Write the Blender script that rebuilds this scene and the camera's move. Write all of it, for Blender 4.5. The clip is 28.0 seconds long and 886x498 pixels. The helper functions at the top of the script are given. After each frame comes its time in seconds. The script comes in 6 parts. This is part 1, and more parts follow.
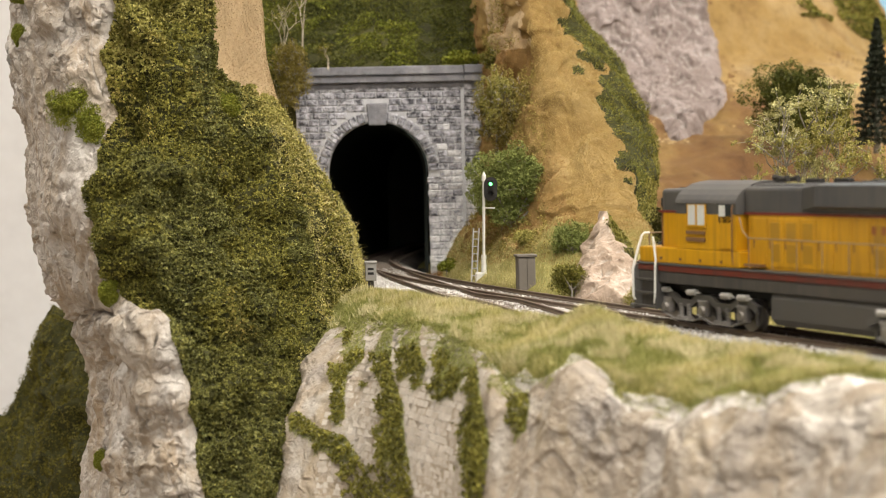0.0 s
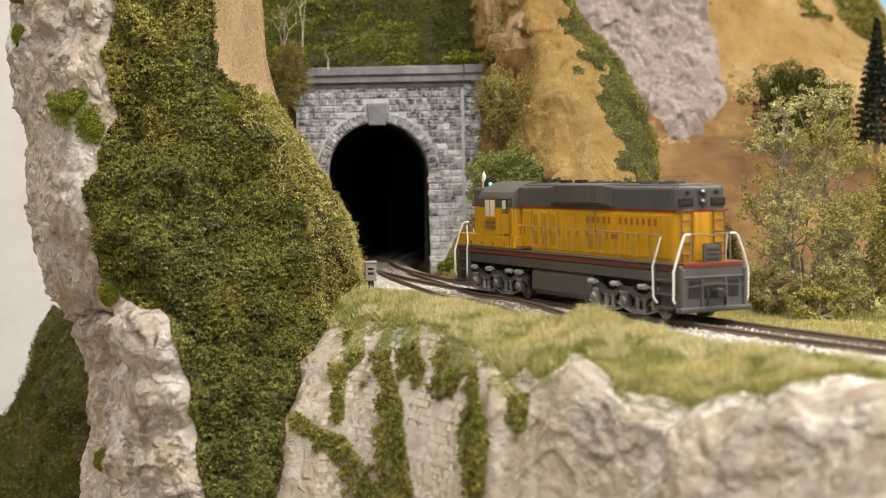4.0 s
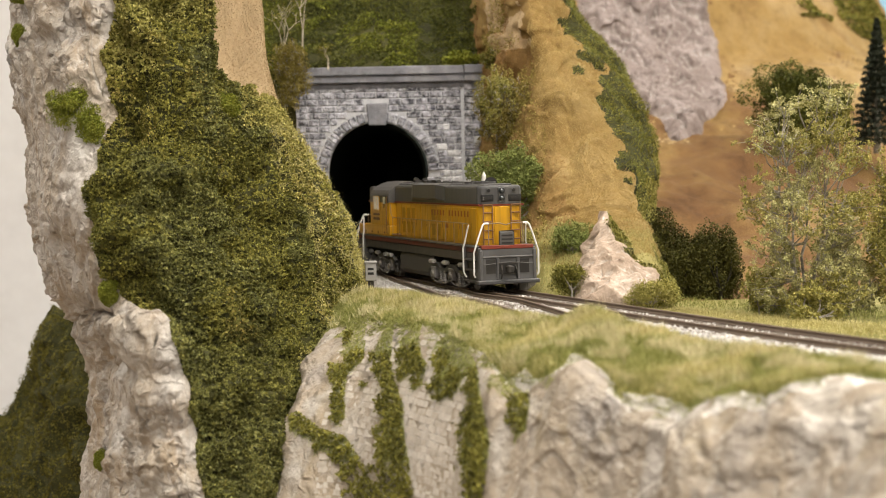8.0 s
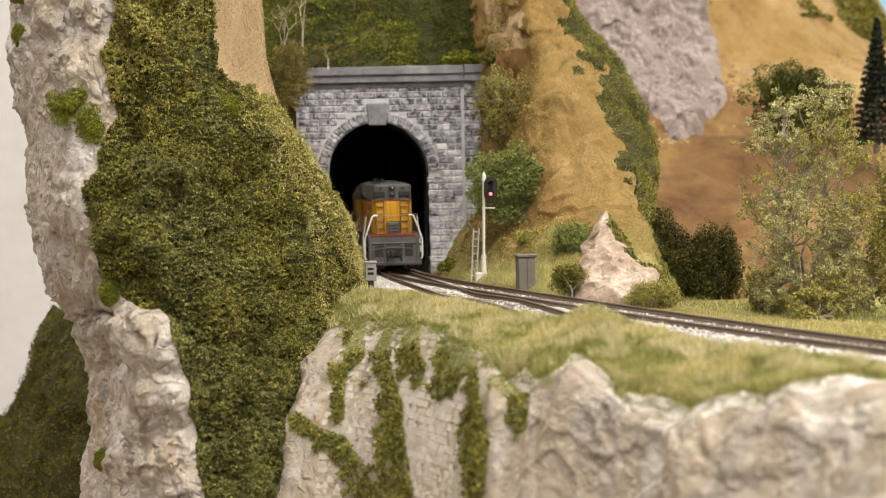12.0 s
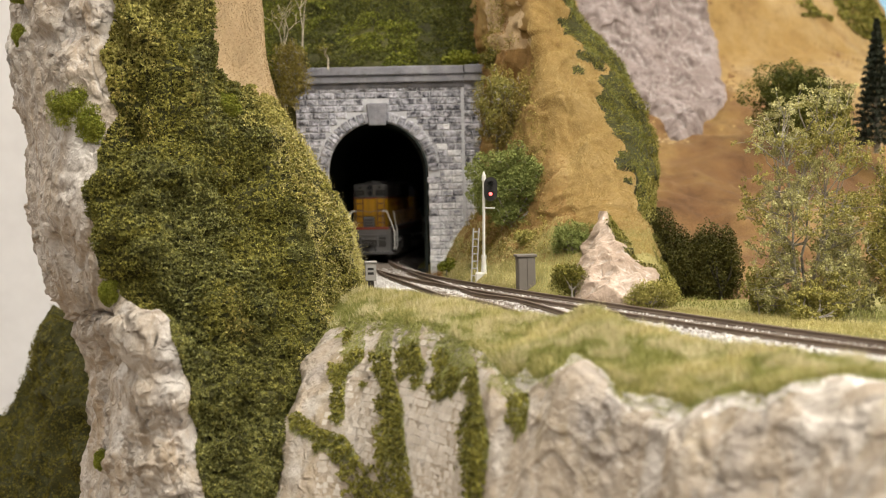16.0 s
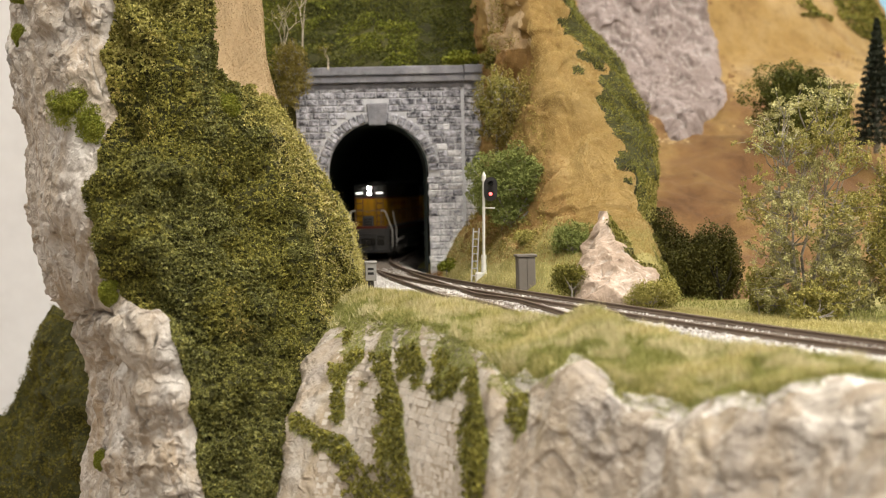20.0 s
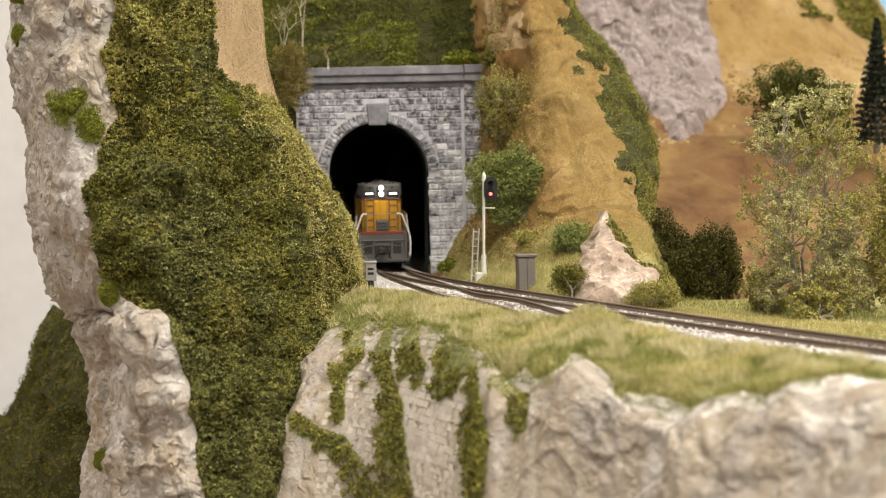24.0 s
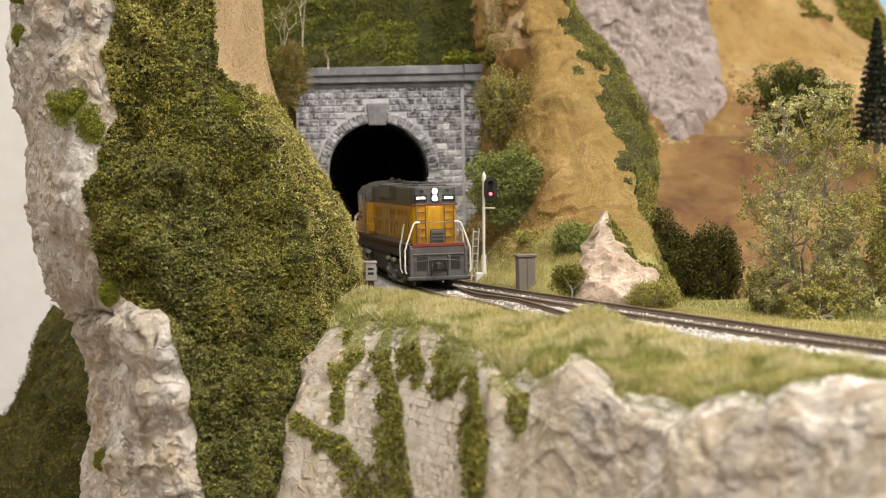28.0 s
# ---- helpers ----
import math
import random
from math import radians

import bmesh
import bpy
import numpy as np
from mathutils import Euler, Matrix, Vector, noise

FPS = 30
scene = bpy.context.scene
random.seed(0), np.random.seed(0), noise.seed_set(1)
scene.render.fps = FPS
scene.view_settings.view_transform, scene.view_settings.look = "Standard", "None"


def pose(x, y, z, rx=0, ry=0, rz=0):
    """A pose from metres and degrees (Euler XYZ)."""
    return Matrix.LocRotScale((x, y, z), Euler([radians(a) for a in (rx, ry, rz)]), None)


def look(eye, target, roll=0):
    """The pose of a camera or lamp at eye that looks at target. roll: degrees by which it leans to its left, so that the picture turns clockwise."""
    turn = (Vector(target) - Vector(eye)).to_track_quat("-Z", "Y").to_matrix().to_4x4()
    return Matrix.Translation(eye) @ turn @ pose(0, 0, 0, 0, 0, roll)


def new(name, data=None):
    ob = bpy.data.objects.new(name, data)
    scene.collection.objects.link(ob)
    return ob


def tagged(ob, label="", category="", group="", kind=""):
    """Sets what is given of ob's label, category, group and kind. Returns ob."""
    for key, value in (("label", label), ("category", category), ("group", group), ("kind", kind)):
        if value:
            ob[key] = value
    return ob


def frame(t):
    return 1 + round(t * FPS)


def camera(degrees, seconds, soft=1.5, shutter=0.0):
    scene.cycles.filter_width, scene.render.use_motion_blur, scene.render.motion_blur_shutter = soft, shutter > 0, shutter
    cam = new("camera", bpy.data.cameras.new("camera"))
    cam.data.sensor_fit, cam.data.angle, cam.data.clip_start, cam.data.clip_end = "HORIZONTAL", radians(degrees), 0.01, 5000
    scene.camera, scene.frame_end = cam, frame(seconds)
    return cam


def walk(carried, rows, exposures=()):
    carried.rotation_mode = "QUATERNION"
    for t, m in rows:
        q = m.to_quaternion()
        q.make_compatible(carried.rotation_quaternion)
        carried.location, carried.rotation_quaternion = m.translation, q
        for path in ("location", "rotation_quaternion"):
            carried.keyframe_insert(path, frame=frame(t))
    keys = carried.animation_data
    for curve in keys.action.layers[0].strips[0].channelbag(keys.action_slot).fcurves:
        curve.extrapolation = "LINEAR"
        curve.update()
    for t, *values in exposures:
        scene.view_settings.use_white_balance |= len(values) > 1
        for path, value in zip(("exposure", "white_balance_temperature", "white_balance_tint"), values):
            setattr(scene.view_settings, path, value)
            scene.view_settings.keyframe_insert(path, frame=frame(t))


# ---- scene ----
import functools

# ---------------------------------------------------------------- camera and its walk
# Everything below is written in millimetres of the model (scale 1:87) and turned into metres by U.
U = 0.001
TILT = math.radians(3.10163)
cam = camera(33.36, 28.0, soft=0.8)
EYE = Vector((0, 0, 0.060206))
VIEW = look(EYE, EYE + Vector((0, math.cos(TILT), -math.sin(TILT))), -1.238)
walk(cam, [(0, VIEW), (28.0, VIEW)], [(0, 0.15), (28.0, 0.15)])
cam.data.dof.use_dof = True
cam.data.dof.focus_distance = 0.71
cam.data.dof.aperture_fstop = 17

# ---------------------------------------------------------------- world and room light
world = bpy.data.worlds.new("world")
scene.world = world
world.use_nodes = True
world.node_tree.nodes["Background"].inputs[0].default_value = (0.9, 0.95, 1.0, 1)
world.node_tree.nodes["Background"].inputs[1].default_value = 0.02


def ceiling_lamp(x, y, z, w, d, watts, colour=(1.0, 0.93, 0.82)):
    light = bpy.data.lights.new("overhead_light", "AREA")
    light.shape, light.size, light.size_y = "RECTANGLE", w, d
    light.energy, light.color = watts, colour
    ob = new("overhead_light", light)
    ob.location = (x, y, z)
    return ob


# unseen area lamps under the ceiling stand for the room's overhead light
ceiling_lamp(0.5, -0.05, 1.58, 2.2, 0.35, 40)
# rear lamp added to brighten the portal face and reach into the bore
ceiling_lamp(0.4, -1.7, 1.58, 1.9, 0.35, 40)
ceiling_lamp(0.9, 0.75, 1.58, 0.35, 2.0, 29)
ceiling_lamp(-1.2, 0.9, 1.58, 0.35, 2.0, 19)


# ---------------------------------------------------------------- mesh helpers
def tree(m):
    m.use_nodes = True
    return m.node_tree, m.node_tree.nodes["Principled BSDF"]


def stops(nt, fac, cols):
    r = nt.nodes.new("ShaderNodeValToRGB")
    e = r.color_ramp.elements
    e[0].position, e[0].color = cols[0][0], (*cols[0][1], 1)
    e[1].position, e[1].color = cols[-1][0], (*cols[-1][1], 1)
    for pos, c in cols[1:-1]:
        k = e.new(pos)
        k.color = (*c, 1)
    nt.links.new(fac, r.inputs[0])
    return r.outputs[0]


def noise_tex(nt, scale, detail=6, rough=0.6, stretch=(1, 1, 1), distort=0.0, where="Object"):
    tc = nt.nodes.new("ShaderNodeTexCoord" if where == "Object" else "ShaderNodeNewGeometry")
    mp = nt.nodes.new("ShaderNodeMapping")
    mp.inputs["Scale"].default_value = stretch
    n = nt.nodes.new("ShaderNodeTexNoise")
    n.inputs["Scale"].default_value = scale
    n.inputs["Detail"].default_value = detail
    n.inputs["Roughness"].default_value = rough
    n.inputs["Distortion"].default_value = distort
    nt.links.new(tc.outputs[where], mp.inputs[0])
    nt.links.new(mp.outputs[0], n.inputs["Vector"])
    return n.outputs["Fac"]


def mix(nt, fac, a, b, kind="MIX"):
    m = nt.nodes.new("ShaderNodeMix")
    m.data_type, m.blend_type = "RGBA", kind
    for val, sock in ((fac, m.inputs[0]), (a, m.inputs[6]), (b, m.inputs[7])):
        if isinstance(val, (int, float)):
            sock.default_value = val
        elif isinstance(val, tuple):
            sock.default_value = (*val, 1)
        else:
            nt.links.new(val, sock)
    return m.outputs[2]


def bump(nt, bsdf, heights, dist=0.001):
    last = None
    for h, strength, *deep in heights:
        b = nt.nodes.new("ShaderNodeBump")
        b.inputs["Strength"].default_value = strength
        b.inputs["Distance"].default_value = deep[0] if deep else dist
        nt.links.new(h, b.inputs["Height"])
        if last:
            nt.links.new(last, b.inputs["Normal"])
        last = b.outputs[0]
    nt.links.new(last, bsdf.inputs["Normal"])


@functools.lru_cache(None)
def paint(name, col, rough=0.5, metal=0.0, grime=0.35, scale=180.0, dirt=(0.09, 0.075, 0.06), spec=0.4, streak=0.0):
    """Painted plastic or metal with weathering dust."""
    m = bpy.data.materials.new(name)
    nt, b = tree(m)
    f = noise_tex(nt, scale, 8, 0.7)
    g = noise_tex(nt, scale * 0.16, 4, 0.6)
    c = mix(nt, stops(nt, g, [(0.42, (0, 0, 0)), (0.75, (grime, grime, grime))]), col, dirt)
    if streak:
        runs = noise_tex(nt, 420, 4, 0.6, (1, 1, 0.06))
        c = mix(nt, stops(nt, runs, [(0.45, (0, 0, 0)), (0.72, (streak, streak, streak))]), c, dirt)
    c = mix(nt, stops(nt, f, [(0.35, (0.12, 0.12, 0.12)), (0.6, (0, 0, 0))]), c, dirt)
    nt.links.new(c, b.inputs["Base Color"])
    b.inputs["Roughness"].default_value, b.inputs["Metallic"].default_value = rough, metal
    b.inputs["Specular IOR Level"].default_value = spec
    bump(nt, b, [(f, 0.08)], 0.0003)
    return m


@functools.lru_cache(None)
def rock(name, cols, scale=60.0, rough=0.85, strong=0.7, stretch=(1, 1, 1), stain=None, mottle=0.5, edge_light=0.0, crisp=0.0):
    """Tinted plaster, sand or soil; raised edges carry a dry-brush highlight in their colour."""
    m = bpy.data.materials.new(name)
    nt, b = tree(m)
    big = noise_tex(nt, scale * 0.4, 5, 0.6, stretch, 0.2)
    mid = noise_tex(nt, scale * 1.7, 8, 0.72, stretch, 0.15)
    fine = noise_tex(nt, scale * 14, 6, 0.7)
    n = len(cols)
    c = stops(nt, big, [(0.3 + 0.4 * i / (n - 1), k) for i, k in enumerate(cols)])
    c = mix(nt, mottle, c, stops(nt, mid, [(0.3, (0.3, 0.28, 0.26)), (0.45, (0.5, 0.5, 0.5)), (0.7, (0.62, 0.62, 0.62))]), "OVERLAY")
    c = mix(nt, 0.5, c, stops(nt, fine, [(0.3, (0.34, 0.34, 0.34)), (0.7, (0.64, 0.64, 0.64))]), "OVERLAY")
    if stain:
        s = noise_tex(nt, scale * 0.6, 6, 0.65, (1, 1, 0.3), 0.3)
        c = mix(nt, stops(nt, s, [(0.56, (0, 0, 0)), (0.7, (0.6, 0.6, 0.6))]), c, stain)
    # pale highlight painted along raised edges, found by pointiness
    if edge_light:
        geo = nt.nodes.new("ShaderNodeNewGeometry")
        c = mix(nt, stops(nt, geo.outputs["Pointiness"], [(0.505, (0, 0, 0)), (0.56, (edge_light, edge_light, edge_light))]), c, (0.78, 0.75, 0.71))
    nt.links.new(c, b.inputs["Base Color"])
    b.inputs["Roughness"].default_value = rough
    b.inputs["Specular IOR Level"].default_value = 0.3
    relief = [(mid, strong), (fine, strong * 0.6)]
    if crisp:
        tc = nt.nodes.new("ShaderNodeTexCoord")
        for k, w, deep in ((1.1, 1.0, 0.004), (4.0, 0.7, 0.0016)):
            chip = nt.nodes.new("ShaderNodeTexNoise")
            chip.noise_type = "RIDGED_MULTIFRACTAL"
            chip.inputs["Scale"].default_value = scale * k
            chip.inputs["Detail"].default_value = 7
            chip.inputs["Roughness"].default_value = 0.6
            chip.inputs["Distortion"].default_value = 0.8
            nt.links.new(tc.outputs["Object"], chip.inputs["Vector"])
            relief.append((chip.outputs["Fac"], crisp * w, deep))
    bump(nt, b, relief, 0.0012)
    return m


@functools.lru_cache(None)
def leafage(name, cols, patch=40.0, rough=0.75):
    """Flock and foam foliage: each leaf takes its own shade, patches drift in hue."""
    m = bpy.data.materials.new(name)
    nt, b = tree(m)
    geo = nt.nodes.new("ShaderNodeNewGeometry")
    n = len(cols)
    one = stops(nt, geo.outputs["Random Per Island"], [(i / (n - 1), k) for i, k in enumerate(cols)])
    two = stops(nt, noise_tex(nt, patch, 5, 0.65), [(0.32, cols[0]), (0.5, cols[n // 2]), (0.68, cols[-1])])
    nt.links.new(mix(nt, 0.38, one, two), b.inputs["Base Color"])
    b.inputs["Roughness"].default_value = rough
    b.inputs["Specular IOR Level"].default_value = 0.25
    return m


def glow(name, col, strength):
    m = bpy.data.materials.new(name)
    nt, b = tree(m)
    b.inputs["Base Color"].default_value = (*col, 1)
    b.inputs["Emission Color"].default_value = (*col, 1)
    b.inputs["Emission Strength"].default_value = strength
    return m


def mesh_from(name, verts, faces, mats, smooth=False, index=None):
    """A mesh from arrays in millimetres; faces all of one size, or a list."""
    me = bpy.data.meshes.new(name)
    v = np.asarray(verts, np.float64) * U
    if isinstance(faces, np.ndarray):
        k = faces.shape[1]
        me.vertices.add(len(v))
        me.vertices.foreach_set("co", v.ravel())
        me.loops.add(faces.size)
        me.loops.foreach_set("vertex_index", faces.astype(np.int32).ravel())
        me.polygons.add(len(faces))
        me.polygons.foreach_set("loop_start", np.arange(0, faces.size, k, dtype=np.int32))
        me.update(calc_edges=True)
        me.validate()
    else:
        me.from_pydata(v.tolist(), [], faces)
    for mt in mats if isinstance(mats, (list, tuple)) else [mats]:
        me.materials.append(mt)
    if index is not None:
        me.polygons.foreach_set("material_index", np.asarray(index, np.int32))
    if smooth:
        me.polygons.foreach_set("use_smooth", np.ones(len(me.polygons), bool))
    return me


def part(name, bm, material, parent=None, label="", smooth=False):
    """Links a bmesh in millimetres as one mesh object under a thing or part."""
    me = bpy.data.meshes.new(name)
    bmesh.ops.scale(bm, vec=(U, U, U), verts=bm.verts)
    bm.normal_update()
    bm.to_mesh(me)
    bm.free()
    for mt in material if isinstance(material, (list, tuple)) else [material]:
        me.materials.append(mt)
    if smooth:
        me.polygons.foreach_set("use_smooth", np.ones(len(me.polygons), bool))
    ob = new(name, me)
    if parent:
        ob.parent = parent
    if label:
        tagged(ob, label)
    return ob


def thing(name, x, y, z, rz=0.0, label="", category="", group="", kind="", lean=0.0):
    ob = new(name)
    ob.empty_display_size = 0.01
    ob.matrix_basis = pose(x * U, y * U, z * U, 0, lean, rz)
    return tagged(ob, label, category, group, kind)


def box(x0, x1, y0, y1, z0, z1, bev=0.0, seg=1, bm=None):
    bm = bm or bmesh.new()
    made = bmesh.ops.create_cube(bm, size=1.0)["verts"]
    for v in made:
        v.co = Vector(((x0 + x1) / 2 + v.co.x * (x1 - x0), (y0 + y1) / 2 + v.co.y * (y1 - y0), (z0 + z1) / 2 + v.co.z * (z1 - z0)))
    if bev:
        es = list({e for v in made for e in v.link_edges})
        bmesh.ops.bevel(bm, geom=es, offset=bev, segments=seg, affect="EDGES", profile=0.6)
    return bm


def rod(p, q, r, n=8, r2=None, bm=None):
    bm = bm or bmesh.new()
    p, q = Vector(p), Vector(q)
    d = q - p
    m = Matrix.Translation((p + q) / 2) @ d.to_track_quat("Z", "Y").to_matrix().to_4x4()
    bmesh.ops.create_cone(bm, cap_ends=True, segments=n, radius1=r, radius2=r if r2 is None else r2, depth=d.length, matrix=m)
    return bm


def tube(points, r, n=6, bm=None):
    """A bent wire along points, with a ring at each bend."""
    bm = bm or bmesh.new()
    pts = [Vector(p) for p in points]
    rings = []
    side = None
    for i, p in enumerate(pts):
        t = (pts[min(i + 1, len(pts) - 1)] - pts[max(i - 1, 0)]).normalized()
        if side is None:
            side = t.orthogonal().normalized()
        side = (side - t * side.dot(t)).normalized()
        up = t.cross(side)
        rings.append([bm.verts.new(p + (side * math.cos(a) + up * math.sin(a)) * r) for a in (math.tau * k / n for k in range(n))])
    for a, b in zip(rings, rings[1:]):
        for k in range(n):
            bm.faces.new((a[k], a[(k + 1) % n], b[(k + 1) % n], b[k]))
    bm.faces.new(rings[0][::-1])
    bm.faces.new(rings[-1])
    return bm


def extrude_profile(profile, x0, x1, bm=None):
    """A prism along x from a profile of (y, z)."""
    bm = bm or bmesh.new()
    a = [bm.verts.new((x0, y, z)) for y, z in profile]
    b = [bm.verts.new((x1, y, z)) for y, z in profile]
    n = len(profile)
    for i in range(n):
        bm.faces.new((a[i], a[(i + 1) % n], b[(i + 1) % n], b[i]))
    bm.faces.new(a[::-1])
    bm.faces.new(b)
    bmesh.ops.recalc_face_normals(bm, faces=bm.faces)
    return bm


# ---------------------------------------------------------------- landform helpers
rng = np.random.default_rng(7)


def hash3(i, j, k, seed):
    h = (i * 374761393 + j * 668265263 + k * 2147483647 + seed * 1274126177) & 0xFFFFFFFF
    h = ((h ^ (h >> 13)) * 1274126177) & 0xFFFFFFFF
    return ((h ^ (h >> 16)) & 0xFFFFFF) / 0xFFFFFF


def value_noise(p, seed=0):
    i = np.floor(p).astype(np.int64)
    f = p - i
    f = f * f * (3 - 2 * f)
    out = 0
    for a in (0, 1):
        for b in (0, 1):
            for c in (0, 1):
                w = (f[:, 0] if a else 1 - f[:, 0]) * (f[:, 1] if b else 1 - f[:, 1]) * (f[:, 2] if c else 1 - f[:, 2])
                out = out + w * hash3(i[:, 0] + a, i[:, 1] + b, i[:, 2] + c, seed)
    return out * 2 - 1


def fbm(p, size, octaves=4, seed=0, gain=0.5):
    out, amp, q = 0, 1.0, np.asarray(p, float) / size
    for o in range(octaves):
        out = out + amp * value_noise(q, seed + o)
        amp, q = amp * gain, q * 2.03 + 11.7
    return out


def ridged(p, size, octaves=4, seed=0):
    out, amp, q = 0, 1.0, np.asarray(p, float) / size
    for o in range(octaves):
        out = out + amp * (1 - 2 * np.abs(value_noise(q, seed + o)))
        amp, q = amp * 0.5, q * 2.1 + 5.1
    return out


def spline(ctrl, t):
    """Catmull-Rom through ctrl (n, ...) at t in 0..n-1."""
    c = np.asarray(ctrl, float)
    i = np.clip(np.floor(t).astype(int), 0, len(c) - 2)
    u = (t - i).reshape(-1, *([1] * (c.ndim - 1)))
    g = lambda k: c[np.clip(i + k, 0, len(c) - 1)]
    a, b, d, e = g(-1), g(0), g(1), g(2)
    return 0.5 * (2 * b + (d - a) * u + (2 * a - 5 * b + 4 * d - e) * u**2 + (3 * b - a - 3 * d + e) * u**3)


def straight(ctrl, t):
    c = np.asarray(ctrl, float)
    i = np.clip(np.floor(t).astype(int), 0, len(c) - 2)
    u = (t - i).reshape(-1, *([1] * (c.ndim - 1)))
    return c[i] * (1 - u) + c[i + 1] * u


def creases(p, size, width, seed):
    """Sharp cracks along the zero lines of a noise."""
    return -np.exp(-((fbm(p, size, 3, seed) / width) ** 2))


def facets(p, size, many, high, seed, stretch=1.5):
    """Broken rock: many chips with sharp raised edges, each hollow around a random spot of the surface."""
    g = np.random.default_rng(seed)
    q = np.asarray(p) / (1, 1, stretch) / size
    c = q[g.integers(0, len(q), many)]
    tilt = g.normal(0, 0.6, (many, 3))
    lift = g.normal(0, 0.2, many) - (tilt * c).sum(1) + 0.7 * (c * c).sum(1)
    out = np.empty(len(q))
    for a in range(0, len(q), 20000):
        b = q[a:a + 20000]
        out[a:a + 20000] = (b @ (tilt - 1.4 * c).T + lift).min(1) + 0.7 * (b * b).sum(1)
    return np.clip((out - out.mean()) / out.std(), -2.2, 2.0) * high


def terraces(p, size, steps, high, seed):
    """Broken ledges: flat shelves with abrupt ragged drops between them."""
    x = fbm(p, size, 4, seed, 0.45) * steps
    f = np.floor(x)
    return (f + ease(0.42, 0.58, x - f)) / steps * high


def ease(a, b, v):
    t = np.clip((v - a) / (b - a), 0, 1)
    return t * t * (3 - 2 * t)


class Land:
    """A sheet lofted through rows of guide points, roughened along its normals."""

    def __init__(self, rows, nu, nv, relief, bend=True):
        g = np.asarray(rows, float)
        self.rows, self.cols = g.shape[0] - 1, g.shape[1] - 1
        v = np.linspace(0, self.rows, nv)
        u = np.linspace(0, self.cols, nu)
        go = spline if bend else straight
        p = go(g, v)
        p = go(p.transpose(1, 0, 2), u).transpose(1, 0, 2)
        self.u, self.v = np.meshgrid(u, v)
        self.p = p
        n = self.normals()
        flat = p.reshape(-1, 3)
        d = relief(flat, self.u.ravel(), self.v.ravel())
        self.p = (flat + n.reshape(-1, 3) * np.asarray(d).reshape(-1, 1)).reshape(p.shape)
        self.n = self.normals()

    def normals(self):
        a, b = np.gradient(self.p, axis=1), np.gradient(self.p, axis=0)
        n = np.cross(a, b)
        n /= np.linalg.norm(n, axis=2, keepdims=True) + 1e-9
        if np.mean(n[..., 1]) > 0:
            n = -n
        return n

    def mesh(self, name, mats, pick=None, smooth=False):
        h, w = self.u.shape
        k = np.arange(h * w).reshape(h, w)
        f = np.stack([k[:-1, :-1], k[:-1, 1:], k[1:, 1:], k[1:, :-1]], -1).reshape(-1, 4)
        idx = None
        if pick is not None:
            idx = pick(self.p[:-1, :-1].reshape(-1, 3), self.u[:-1, :-1].ravel(), self.v[:-1, :-1].ravel())
        return new(name, mesh_from(name, self.p.reshape(-1, 3), f, mats, smooth, idx))

    def scatter(self, count, keep):
        """Random points on the sheet (even by area) where keep(p, u, v) holds, with normals."""
        h, w = self.u.shape
        a = self.p[:-1, 1:] - self.p[:-1, :-1]
        b = self.p[1:, :-1] - self.p[:-1, :-1]
        area = np.linalg.norm(np.cross(a, b), axis=2).ravel()
        mid = (self.p[:-1, :-1] + self.p[1:, 1:]).reshape(-1, 3) / 2
        area = area * keep(mid, (self.u[:-1, :-1] + self.u[1:, 1:]).ravel() / 2, (self.v[:-1, :-1] + self.v[1:, 1:]).ravel() / 2)
        cell = rng.choice(len(area), count, p=area / area.sum())
        i, j = np.divmod(cell, w - 1)
        s, t = rng.random((2, count, 1))
        p = self.p[i, j] + a[i, j] * s + b[i, j] * t
        du, dv = self.u[0, 1] - self.u[0, 0], self.v[1, 0] - self.v[0, 0]
        ok = keep(p, self.u[i, j] + du * s[:, 0], self.v[i, j] + dv * t[:, 0])
        return p[ok], self.n[i, j][ok]


def leaf_arrays(p, n, size, lift, flat=0.5):
    """One small bent leaf (two triangles) at each point, loosely facing out."""
    m = len(p)
    d = n * flat + rng.normal(size=(m, 3)) * (1.0 - flat * 0.5)
    d /= np.linalg.norm(d, axis=1, keepdims=True) + 1e-9
    a = np.cross(d, rng.normal(size=(m, 3)))
    a /= np.linalg.norm(a, axis=1, keepdims=True) + 1e-9
    b = np.cross(d, a)
    s = (size * rng.uniform(0.55, 1.35, m))[:, None]
    c = p + n * (lift * rng.random(m))[:, None]
    v = np.stack([c - a * s, c - b * s * 0.6 + d * s * 0.3, c + a * s, c + b * s * 0.6 + d * s * 0.3], 1).reshape(-1, 3)
    k = np.arange(m)[:, None] * 4
    f = np.concatenate([k + [0, 1, 2], k + [0, 2, 3]], 1).reshape(-1, 3)
    return v, f


def leaves(name, p, n, size, lift, mat, flat=0.5):
    v, f = leaf_arrays(p, n, size, lift, flat)
    return new(name, mesh_from(name, v, f, mat))


